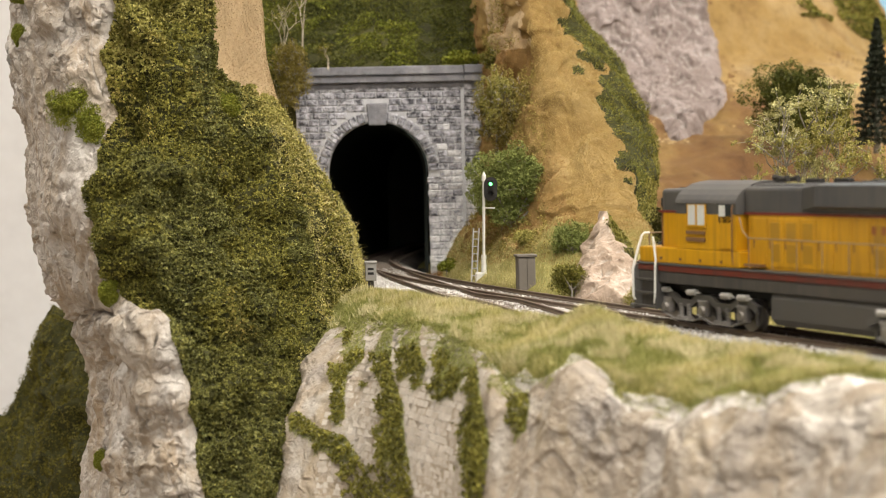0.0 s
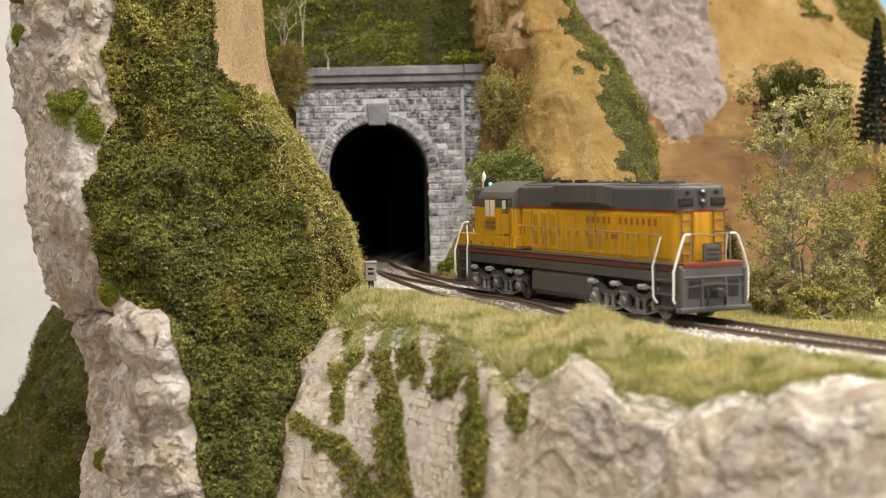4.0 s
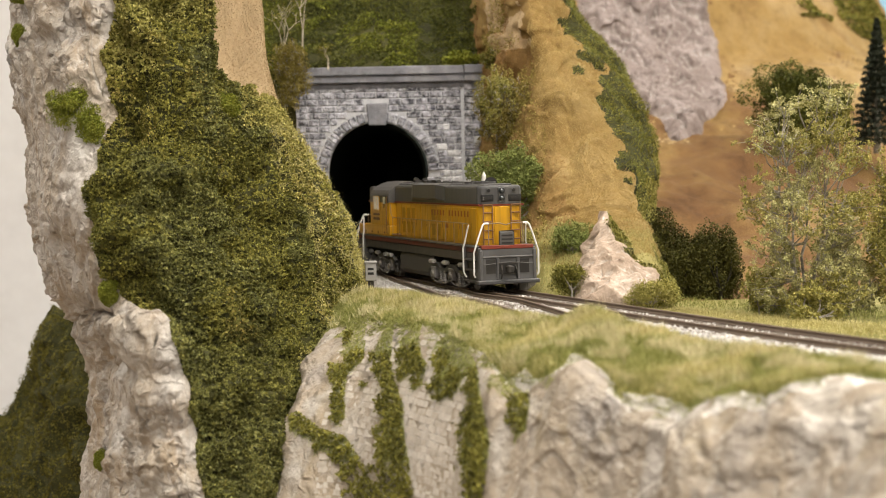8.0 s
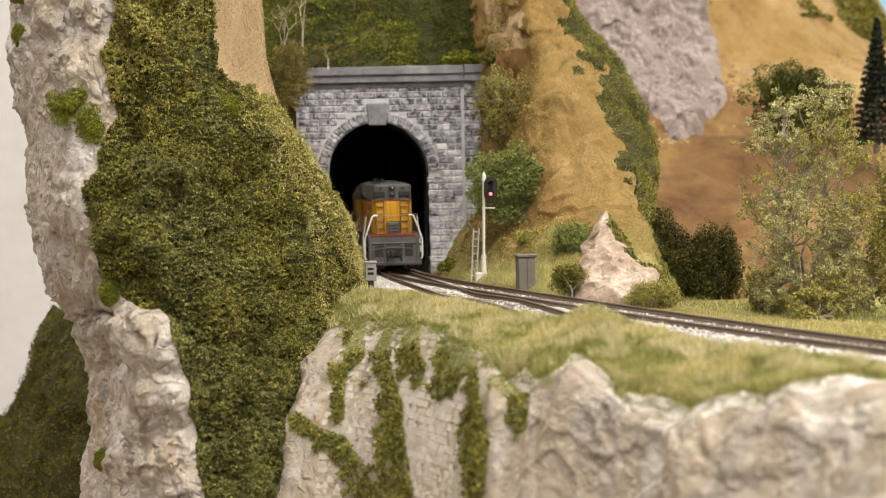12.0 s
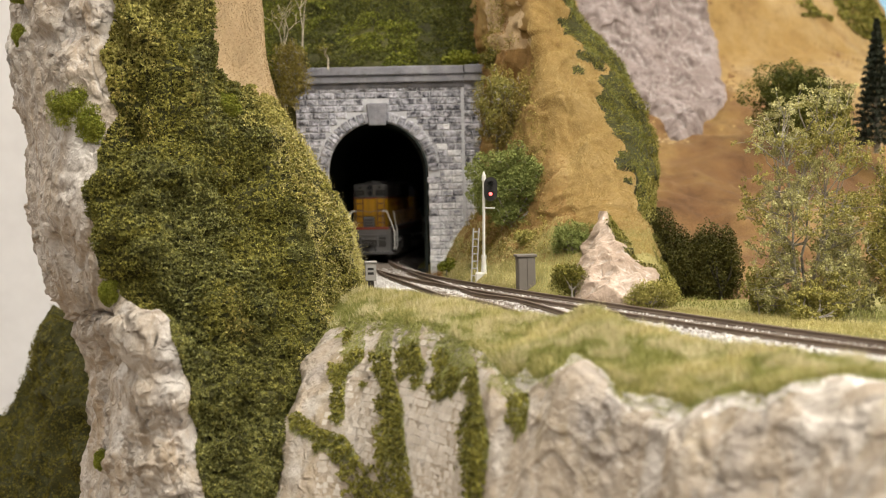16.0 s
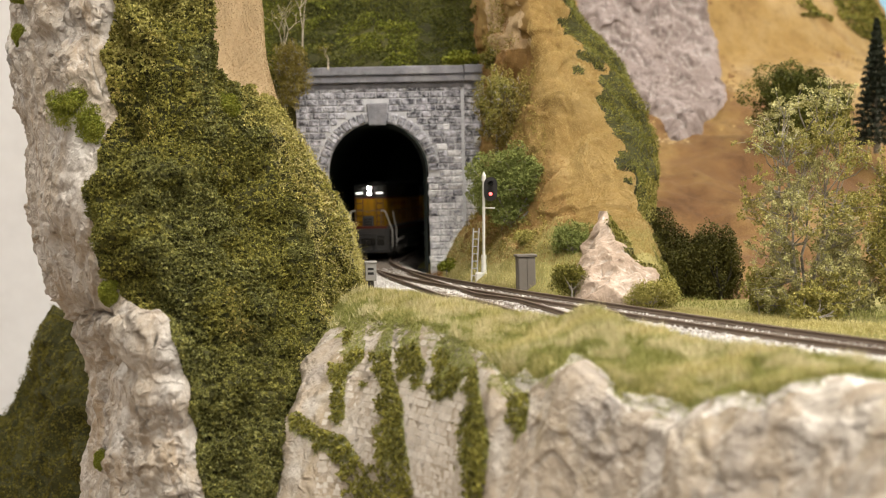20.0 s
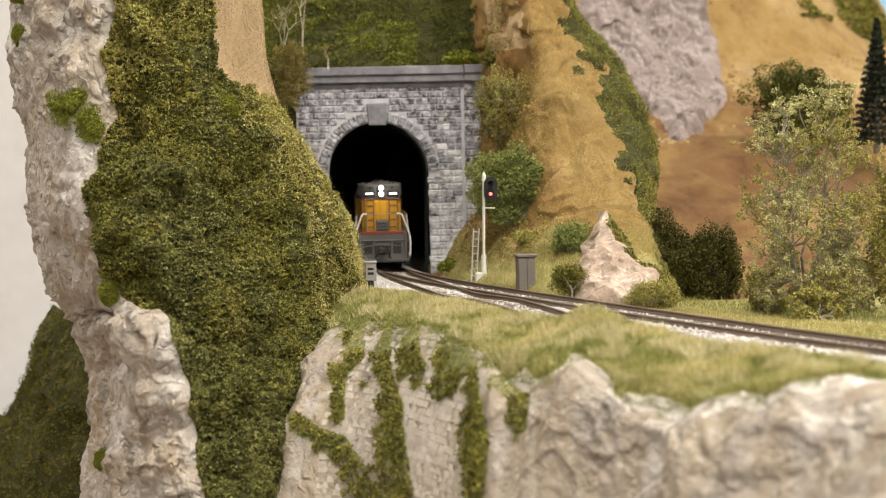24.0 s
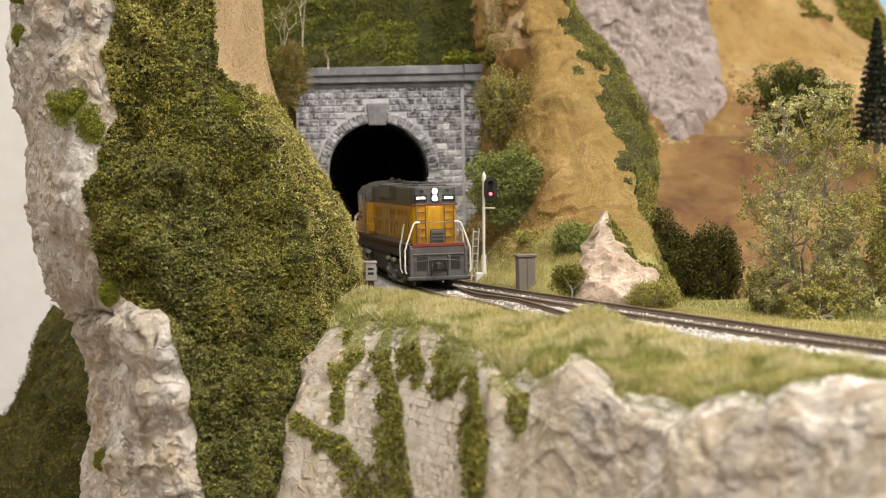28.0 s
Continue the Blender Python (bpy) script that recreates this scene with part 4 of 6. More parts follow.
# unseen board added to shut light out of the bore's far end
e = MAIN.at(872)
tagged(part("bore_end_stop", box(e[0] - 80, e[0] + 80, e[1], e[1] + 6, -10, 120), DARK), "unseen near-black board added to keep the bore dark", "wall", kind="structure")

# ---------------------------------------------------------------- locomotive
YELLOW = paint("armour_yellow_paint", (0.6, 0.31, 0.008), 0.36, 0, 0.7, 90, (0.26, 0.14, 0.018), streak=0.55)
GREY = paint("harbour_grey_paint", (0.06, 0.06, 0.063), 0.42, 0, 0.6, 150, (0.12, 0.11, 0.098), streak=0.4)
PILOT_GREY = paint("worn_pilot_grey", (0.125, 0.123, 0.125), 0.5, 0, 0.6, 200, (0.045, 0.04, 0.036))
TRUCK_DARK = paint("dull_truck_grey", (0.1, 0.095, 0.09), 0.5, 0.1, 0.6, 240, (0.04, 0.034, 0.03))
SILVER_GREY = paint("truck_grey_paint", (0.25, 0.235, 0.225), 0.4, 0.15, 0.85, 260, (0.045, 0.038, 0.032))
RED = paint("signal_red_paint", (0.2, 0.026, 0.012), 0.45, 0, 0.3, 150)
SILL_RED = paint("dusty_sill_red", (0.15, 0.024, 0.012), 0.6, 0, 0.75, 120, (0.05, 0.035, 0.028), streak=0.6)
SILL_GREY = paint("dusty_sill_grey", (0.05, 0.047, 0.045), 0.6, 0, 0.7, 120, (0.1, 0.085, 0.072), streak=0.6)
LETTER = paint("faded_red_lettering", (0.3, 0.09, 0.015), 0.5, 0, 0.5)
WHITE = paint("white_handrail_paint", (0.82, 0.81, 0.78), 0.4, 0, 0.1)
RAILGREY = paint("beige_handrail", (0.28, 0.2, 0.13), 0.5, 0, 0.2)
BROWN = paint("brown_ladder", (0.2, 0.1, 0.04), 0.6, 0, 0.2)
BLACK = paint("black_underframe", (0.012, 0.012, 0.012), 0.6, 0, 0.4)
STEEL = paint("wheel_steel", (0.35, 0.33, 0.31), 0.35, 0.8, 0.4)
GLASS = paint("dark_glazing", (0.03, 0.035, 0.04), 0.06, 0, 0.0, 100, spec=0.8)
# brightness seen through the cab windows is painted into this pale glazing
PANE = paint("bright_view_glazing", (0.86, 0.88, 0.88), 0.08, 0.25, 0.0, 100, spec=0.8)
AXLE_M = paint("worn_axle_cap", (0.26, 0.24, 0.22), 0.4, 0.4, 0.5)
PALE_CYL = paint("pale_brake_cylinder", (0.5, 0.485, 0.465), 0.4, 0.3, 0.4)
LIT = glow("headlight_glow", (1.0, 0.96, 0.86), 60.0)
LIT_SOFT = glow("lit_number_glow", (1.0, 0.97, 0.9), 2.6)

loco = thing("locomotive", 0, 0, 0, 0, "yellow and grey six-axle model diesel locomotive with a high hood", "locomotive")


def hood(x0, x1, w, z0, z1, mat, name, parent, round_top=0.0, label="", ends=3.4):
    bm = box(x0, x1, -w, w, z0, z1)
    up = [e for e in bm.edges if abs(e.verts[0].co.z - e.verts[1].co.z) > 1]
    bmesh.ops.bevel(bm, geom=up, offset=ends, segments=3, affect="EDGES", profile=0.5)
    if round_top:
        tops = [e for e in bm.edges if min(e.verts[0].co.z, e.verts[1].co.z) > z1 - 0.01 and len(e.link_faces) == 2 and any(abs(f.normal.z) < 0.5 for f in e.link_faces)]
        bmesh.ops.bevel(bm, geom=tops, offset=round_top, segments=3, affect="EDGES", profile=0.5)
    return part(name, bm, mat, parent, label)


part("frame", box(-97, 97, -15.4, 15.4, 15.0, 19.4, 0.3), SILL_GREY, loco, "grey side sill")
part("sill_stripe", box(-96.8, 96.8, -15.7, 15.7, 19.5, 21.7, 0.2), SILL_RED, loco, "red stripe along the sill")
part("walkway", box(-97.5, 97.5, -16.0, 16.0, 21.8, 22.5, 0.15), GREY, loco)
lower = hood(-38, 93.0, 11.6, 22.6, 41.6, YELLOW, "long_hood", loco, 0, "yellow long hood")
hood(-38, 93.2, 11.8, 41.7, 42.5, RED, "hood_stripe", loco, 0, "thin red line between yellow and grey")
hood(-40, 93.0, 11.7, 42.6, 51.7, GREY, "hood_roof", loco, 1.6, "dark grey upper hood")
part("roof_ridge", box(-38, 89, -7.5, 7.5, 51.5, 52.4, 0.4), GREY, loco)
hood(-88, -72, 11.6, 28.6, 41.6, YELLOW, "short_hood", loco, 0, "yellow short hood")
hood(-88.2, -72, 11.8, 41.7, 42.5, RED, "hood_stripe", loco)
hood(-88, -72, 11.7, 42.6, 50.8, GREY, "short_hood_roof", loco, 1.6)
part("battery_box", box(-96, -36, -15.5, 15.5, 22.6, 28.6, 0.7, 2), YELLOW, loco, "yellow boxes beside the cab")
for sx in (-82, -70, -58, -46):
    for sy in (-15.7, 15.7):
        part("box_latch", box(sx - 0.6, sx + 0.6, sy - 0.15, sy + 0.15, 24, 25), BROWN, loco)
cabw = 15.4
cab_top = [(-cabw - 0.5, 45.6), (-cabw, 46.9), (-cabw + 1.1, 48.7), (-12, 50.6), (-8, 52.5), (-4, 53.4), (0, 53.7), (4, 53.4), (8, 52.5), (12, 50.6), (cabw - 1.1, 48.7), (cabw, 46.9), (cabw + 0.5, 45.6)]
cab = part("cab", extrude_profile([(cabw, 28.7), (-cabw, 28.7), (-cabw, 41.6), (cabw, 41.6)], -72, -38), YELLOW, loco, "yellow cab with a rounded grey roof")
part("cab_roof", extrude_profile([(cabw + 0.1, 41.7), (-cabw - 0.1, 41.7), (-cabw - 0.1, 45.5)] + cab_top + [(cabw + 0.1, 45.5)], -72.5, -37.5), GREY, cab, "dark grey rounded cab roof")
for sy in (-1, 1):
    y = sy * (cabw + 0.15)
    a, b = sorted((y, y + sy * 0.35))
    part("window_frame", box(-65.5, -54.2, a, b, 36.6, 45.2, 0.15), YELLOW, cab)
    for wx in (-64.6, -59.2):
        part("window_pane", box(wx, wx + 4.2, a - 0.05, b + 0.1, 37.6, 45.0), PANE if sy < 0 else GLASS, cab, "side window pane")
    part("cab_door", box(-46.5, -39.5, a, b, 29.4, 41.4, 0.3), YELLOW, cab, "brighter yellow cab door")
    part("door_window", box(-47, -39.8, a, b + 0.05, 38.5, 45.3, 0.2), GLASS, cab)
    # bright patch painted for the view through the door window
    part("door_pane", box(-46.6, -43.2, a - 0.05, b + 0.15, 41.0, 45.0), PANE, cab)
    part("grab_iron", tube([(-38.8, y * 1.02, 24), (-38.8, y * 1.06, 25), (-38.8, y * 1.06, 44), (-38.8, y * 1.02, 45)], 0.25), BROWN, cab)
    part("builder_plate", box(-66, -55, a - 0.02, b + 0.05, 31.5, 33), BROWN, cab)
    part("builder_plate", box(-66, -55, a - 0.02, b + 0.05, 34.2, 35.4), BROWN, cab)
for sx in (-72.3, -37.9):
    for wy in (-12.6, 12.6):
        part("end_window", box(sx - 0.2, sx + 0.2, wy - 2, wy + 2, 42.5, 47.5), GLASS, cab)
# hood doors, louvres and blister
for k in range(15):
    x = -33 + k * 8.2
    for sy in (-1, 1):
        y = sy * 11.6
        a, b = sorted((y, y + sy * 0.3))
        door = part("hood_door", box(x, x + 7.4, a, b, 23.6, 40.6, 0.15), YELLOW, loco)
        part("door_latch", box(x + 0.6, x + 1.1, a - 0.12, b + 0.12, 30, 33), BROWN, door)
        # louvres are flat panels whose darker yellow holds the slat shade
        if k in (1, 2, 3, 7, 8):
            for z in (25.5, 33.0):
                part("louvre", box(x + 1.2, x + 6.0, a - 0.1, b + 0.1, z, z + 6.2, 0.1), paint("shaded_louvre_yellow", (0.4, 0.215, 0.01), 0.6), door, "louvre panel, the shade of its slats put into the yellow")
for sy in (-1, 1):
    bl = bmesh.new()
    prof = [(-9, 11.5, 43.4), (1, 14.2, 45.0), (37, 14.2, 45.0), (47, 11.5, 43.4)]
    lo_v = [bl.verts.new((x, sy * y, z)) for x, y, z in prof]
    hi_v = [bl.verts.new((x, sy * (y - 0.2), 52.0 if 0 < x < 40 else 50.9)) for x, y, z in prof]
    for i in range(3):
        bl.faces.new((lo_v[i], lo_v[i + 1], hi_v[i + 1], hi_v[i]))
    inner = [bl.verts.new((x, sy * 8.4, 52.9)) for x, y, z in prof]
    for i in range(3):
        bl.faces.new((hi_v[i], hi_v[i + 1], inner[i + 1], inner[i]))
    floor_v = [bl.verts.new((x, sy * 11.2, 43.4)) for x, y, z in prof]
    for i in range(3):
        bl.faces.new((lo_v[i + 1], lo_v[i], floor_v[i], floor_v[i + 1]))
    bmesh.ops.recalc_face_normals(bl, faces=bl.faces)
    part("brake_blister", bl, GREY, loco, "flared grey blister on the upper hood")
for x, r in ((16, 5.0), (30, 5.0), (58, 5.4), (72, 5.4)):
    bm = rod((x, 0, 52.2), (x, 0, 53.4), r, 20)
    rod((x, 0, 53.3), (x, 0, 53.8), r * 0.35, 12, bm=bm)
    part("roof_fan", bm, GREY, loco, "round roof fan")
for x in (-14, 0):
    part("exhaust_stack", box(x - 3.4, x + 3.4, -1.6, 1.6, 52.3, 54.2, 0.3), BLACK, loco)
horn = rod((-30, -2.4, 54), (-25, -2.4, 54.2), 0.5, 8, 1.2)
rod((-30, 2.4, 54), (-25, 2.4, 54.2), 0.5, 8, 1.2, bm=horn)
rod((-30, 0, 54.4), (-35, 0, 54.6), 0.5, 8, 1.2, bm=horn)
box(-31, -29, -3, 3, 53.0, 54.2, bm=horn)
part("air_horn", horn, BLACK, loco)
# plain painted blocks in place of the road name and number on the hood
for sy in (-1, 1):
    y = sy * 12.0
    a, b = sorted((y, y + sy * 0.06))
    for k in range(13):
        if k == 5:
            continue
        x = 25 + k * 4.4 if sy < 0 else 77.8 - k * 4.4
        part("name_block", box(x, x + 1.9, a, b, 36.2, 39.0), LETTER, loco)
    for k in range(3):
        part("number_block", box(45 + k * 2, 46.5 + k * 2, a, b, 30.0, 32.2), LETTER, loco)


def loco_end(e, x_hood, is_long):
    """Pilot, steps, coupler and rails of one end; e is +1 or -1."""
    bx = lambda x0, x1, *r, **k: box(*sorted((e * x0, e * x1)), *r, **k)
    pilot = part("pilot", bx(95.5, 100, -14.9, 14.9, 4.6, 21.7, bev=0.5), PILOT_GREY, loco, "grey end pilot")
    part("footboard", bx(98.6, 102.0, -16.3, 16.3, 4.0, 6.0, bev=0.5), GREY, pilot)
    part("pilot_stripe", bx(95, 100.3, -13.5, 13.5, 21.0, 22.7, bev=0.2), RED, pilot, "red edge on the end platform")
    for sy in (-1, 1):
        a, b = sorted((sy * 6.4, sy * 11.2))
        # flat black panel paints the shade inside a step opening
        part("pilot_recess", bx(99.7, 100.25, a, b, 9.2, 15.8), BLACK, pilot, "black panel standing in for the shade of a step opening")
        a, b = sorted((sy * 11.8, sy * 16.6))
        for z in (5.0, 10.2, 15.4):
            part("step", bx(84.6, 97.5, a, b, z, z + 0.9, bev=0.1), SILL_GREY, pilot)
        a2, b2 = sorted((sy * 11.0, sy * 14.6))
        part("step_well", bx(84.9, 97.2, a2, b2, 5.2, 21.6), SILL_GREY, pilot, "dark sheet behind the steps")
        part("step_side", bx(83.8, 84.8, a, b, 4.8, 21.7), GREY, pilot)
        w = lambda pts: [(e * x, sy * y, z) for x, y, z in pts]
        part("corner_stanchion", tube(w([(98.3, 16.2, 7.6), (98.4, 16.9, 8.8), (98.6, 16.9, 19.5), (98.8, 14.2, 27.5), (98.7, 12.2, 32.6), (98.5, 11.2, 33.4), (98.3, 9.0, 33.4)]), 0.5), WHITE, pilot, "white bent corner handrail")
        part("step_stanchion", tube(w([(86.0, 16.1, 7.0), (84.4, 16.9, 9.4), (84.0, 16.9, 21.0), (84.6, 16.2, 24.0), (86.8, 15.4, 30.6), (87.6, 15.2, 32.4)]), 0.45), WHITE, pilot, "white bent step handrail")
        part("ditch_post", tube(w([(98.3, 9.0, 33.2), (98.3, 9.0, 22.4)]), 0.28), RAILGREY, pilot)
        hose = tube(w([(100.2, 3.5, 13.5), (102.2, 3.8, 11), (102.4, 4.0, 8), (101.6, 4.2, 6.6)]), 0.4)
        part("air_hose", hose, BLACK, pilot)
    part("end_rail", tube([(e * 98.3, y, 33.4 - 0.9 * max(0, 1 - abs(y) / 3.2)) for y in (-9, -6, -3.2, -1.5, 0, 1.5, 3.2, 6, 9)], 0.28), RAILGREY, pilot)
    part("drop_step", bx(98.6, 99.7, -3.9, 3.9, 22.0, 29.8, bev=1.0, seg=2), TRUCK_DARK, pilot, "grey drop step between the end rails")
    for z in (23.4, 25.2, 27.0):
        part("drop_step_slot", bx(99.6, 99.85, -2.9, 2.9, z, z + 0.8), BLACK, pilot)
    part("pilot_lip", bx(99.8, 100.7, -14.6, 14.6, 16.6, 17.6, bev=0.3), PILOT_GREY, pilot, "worn lip across the pilot")
    for sy in (-1, 1):
        a, b = sorted((sy * 13.2, sy * 14.9))
        part("pilot_flange", bx(99.8, 101.0, a, b, 5.2, 20.6, bev=0.4), PILOT_GREY, pilot)
        a, b = sorted((sy * 4.6, sy * 6.0))
        part("pilot_rib", bx(99.8, 100.9, a, b, 6.0, 16.6, bev=0.3), PILOT_GREY, pilot)
    part("cut_lever", tube([(e * 101.2, -13, 13.5), (e * 101.6, -6, 14.2), (e * 102.2, 0, 14.6), (e * 101.6, 6, 14.2), (e * 101.2, 13, 13.5)], 0.24), TRUCK_DARK, pilot)
    cp = bx(99, 105.5, -1.5, 1.5, 10.2, 12.6, bev=0.4)
    box(*sorted((e * 103.5, e * 107.0)), -2.6, 0.4, 9.4, 13.2, 0.6, bm=cp)
    box(*sorted((e * 99.8, e * 101)), -5.2, 5.2, 9.0, 14.6, 0.3, bm=cp)
    part("coupler", cp, BLACK, pilot, "black knuckle coupler")
    # hood end: number boards, lamps, ladders
    h = x_hood
    for sy in (-1, 1):
        a, b = sorted((sy * 3.9, sy * 10.6))
        board = part("number_board", bx(h - 0.6, h + 0.5, a, b, 43.9, 47.3, bev=0.3), BLACK, loco, "black number board")
        part("number_bar", bx(h + 0.45, h + 0.6, a + 1.3, b - 1.3, 45.0, 46.2), GREY, board, "pale bar in place of the number")
        part("class_lamp", rod((e * (h - 0.5), sy * 6.6, 49.2), (e * (h + 0.7), sy * 6.6, 49.2), 0.85, 12), BLACK, loco)
        lad = rod((e * (h + 0.7), sy * 4.9, 23), (e * (h + 0.7), sy * 4.9, 42.5), 0.35, 6)
        rod((e * (h + 0.7), sy * 9.7, 23), (e * (h + 0.7), sy * 9.7, 42.5), 0.35, 6, bm=lad)
        for z in (25.5, 29.8, 34.1, 38.4, 42.2):
            rod((e * (h + 0.7), sy * 4.9, z), (e * (h + 0.7), sy * 9.7, z), 0.35, 6, bm=lad)
        part("ladder", lad, BROWN, loco, "brown end ladder")
    part("end_door", bx(h - 0.2, h + 0.35, -3.8, 3.8, 23.0, 41.3, bev=0.3), YELLOW, loco, "bright yellow end door")
    hl = part("headlight", bx(h - 0.4, h + 0.8, -2.0, 2.0, 43.6, 51.0, bev=0.7), GREY, loco, "twin headlight housing")
    for z in (45.4, 49.0):
        part("lamp_ring", rod((e * (h + 0.6), 0, z), (e * (h + 1.0), 0, z), 1.6, 16), BLACK, hl)
    return hl


front = loco_end(1, 93.0, True)
loco_end(-1, 88.0, False)


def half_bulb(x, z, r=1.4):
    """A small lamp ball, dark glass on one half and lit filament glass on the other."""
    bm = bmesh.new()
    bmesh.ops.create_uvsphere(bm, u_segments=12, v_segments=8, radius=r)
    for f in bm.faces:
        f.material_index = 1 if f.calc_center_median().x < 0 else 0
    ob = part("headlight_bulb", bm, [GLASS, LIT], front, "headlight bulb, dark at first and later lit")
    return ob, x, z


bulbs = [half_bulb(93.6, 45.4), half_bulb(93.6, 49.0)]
# glowing bars added in place of the lit figures on the boards
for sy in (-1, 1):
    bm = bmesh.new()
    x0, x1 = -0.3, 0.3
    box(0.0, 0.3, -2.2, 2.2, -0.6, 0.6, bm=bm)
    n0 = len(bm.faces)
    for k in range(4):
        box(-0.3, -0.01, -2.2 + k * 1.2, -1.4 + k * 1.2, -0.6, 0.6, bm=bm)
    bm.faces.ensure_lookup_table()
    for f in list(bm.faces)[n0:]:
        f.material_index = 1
    ob = part("number_lamp", bm, [BLACK, LIT_SOFT], front, "slat with glowing bars for the lit number, turned away at first")
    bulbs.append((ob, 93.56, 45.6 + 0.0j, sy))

# side handrails
for sy in (-1, 1):
    y = sy * 15.4
    rail = part("side_handrail", tube([(-37, sy * 14.6, 41), (-34, y, 36), (-31, y, 33.6), (86, y, 33.2), (88.6, y, 32.6)], 0.22), RAILGREY, loco, "thin beige side handrail")
    for x in np.linspace(-31, 80, 10):
        part("handrail_post", rod((x, y, 19.5), (x, y, 33.4), 0.17, 6), RAILGREY, rail)
    part("seat_step", box(-34, -26, *sorted((sy * 12, sy * 15.2)), 23.6, 24.4), BROWN, loco)
    tank_p = [(-13.8, 15), (13.8, 15), (14.8, 13), (14.8, 6), (12.5, 3.6), (-12.5, 3.6), (-14.8, 6), (-14.8, 13)]
part("fuel_tank", extrude_profile(tank_p, -20, 34), paint("sooty_tank_grey", (0.075, 0.072, 0.07), 0.55, 0, 0.4), loco, "dark grey fuel tank")
part("underframe", box(-92, 92, -9, 9, 11.5, 15.4), BLACK, loco)
TRUCKS, WHEELS = [], []
for tx in (58, -58):
    tr = part("truck", box(-30, 30, -7.2, 7.2, 7.5, 11.4, 0.6), BLACK, loco, "three-axle grey truck")
    tr.location = (tx * U, 0, 0)
    TRUCKS.append((tr, tx))
    for sy in (-1, 1):
        a, b = sorted((sy * 12.0, sy * 13.8))
        # an arched cast frame: high over the axles, dropped between them
        line = [(-32, 8.6), (-27, 10.6), (-20, 10.6), (-16, 8.2), (-8, 8.2), (-4, 10.6), (4, 10.6), (8, 8.2), (16, 8.2), (20, 10.6), (27, 10.6), (32, 8.6)]
        fr = bmesh.new()
        for (x0, z0), (x1, z1) in zip(line, line[1:]):
            vs = [fr.verts.new((x, y, z)) for y in (a, b) for x, z in ((x0, z0 - 1.5), (x1, z1 - 1.5), (x1, z1 + 1.1), (x0, z0 + 1.1))]
            for q in ((0, 1, 2, 3), (7, 6, 5, 4), (3, 2, 6, 7), (1, 0, 4, 5)):
                fr.faces.new([vs[i] for i in q])
        bmesh.ops.remove_doubles(fr, verts=fr.verts, dist=0.01)
        bmesh.ops.recalc_face_normals(fr, faces=fr.faces)
        part("side_frame", fr, TRUCK_DARK, tr, "cast grey side frame")
        for ax in (-23.6, 0, 23.6):
            a2, b2 = sorted((sy * 11.5, sy * 14.6))
            jb = box(ax - 2.5, ax + 2.5, a2, b2, 3.4, 9.4, 0.9, 2)
            box(ax - 3.2, ax + 3.2, a2, b2 - sy * 0.6 if sy > 0 else b2, 8.4, 9.6, 0.3, bm=jb)
            part("journal_box", jb, SILVER_GREY, tr, "worn pale journal box")
            part("axle_cap", rod((ax, sy * 14.5, 5.9), (ax, sy * 15.5, 5.9), 2.0, 14, 1.5), AXLE_M, tr, "paler worn axle cap")
        for ax in (-14.5, -9.5, 9.5, 14.5):
            sp = bmesh.new()
            for k in range(5):
                rod((ax, sy * 13.4, 2.9 + k * 1.05), (ax, sy * 13.4, 3.6 + k * 1.05), 1.15, 8, 0.95, bm=sp)
            part("spring", sp, SILVER_GREY, tr, "stacked coil spring")
        for ax in (-12, 12):
            part("spring_plank", box(ax - 4.5, ax + 4.5, *sorted((sy * 12.2, sy * 14.6)), 1.9, 2.9, 0.2), SILVER_GREY, tr)
            part("brake_rod", tube([(ax - 15, sy * 14.4, 4.2), (ax - 6, sy * 14.6, 1.7), (ax + 6, sy * 14.6, 1.7), (ax + 15, sy * 14.4, 4.2)], 0.4), SILVER_GREY, tr)
        for ax in (-29.5, -17.5, -6, 6, 17.5, 29.5):
            part("brake_shoe", box(ax - 0.7, ax + 0.7, *sorted((sy * 10.6, sy * 12.4)), 2.6, 8.2, 0.3), TRUCK_DARK, tr)
        for ax in (-27, -9, 12, 22):
            cyl = rod((ax, sy * 14.4, 12.2), (ax + 5.4, sy * 14.4, 12.4), 1.15, 12)
            rod((ax + 5.4, sy * 14.4, 12.4), (ax + 7.6, sy * 14.4, 12.2), 0.4, 8, bm=cyl)
            part("brake_cylinder", cyl, PALE_CYL, tr, "pale brake cylinder")
    for ax in (-23.6, 0, 23.6):
        bm = rod((0, -11, 0), (0, 11, 0), 1.2, 10)
        for sy in (-1, 1):
            rod((0, sy * 7.6, 0), (0, sy * 10.0, 0), 5.85, 24, bm=bm)
            rod((0, sy * 7.0, 0), (0, sy * 7.6, 0), 6.4, 24, bm=bm)
            box(-4.2, 4.2, *sorted((sy * 10.0, sy * 10.3)), -0.6, 0.6, bm=bm)
        wh = part("wheelset", bm, STEEL, tr)
        WHEELS.append((wh, ax))

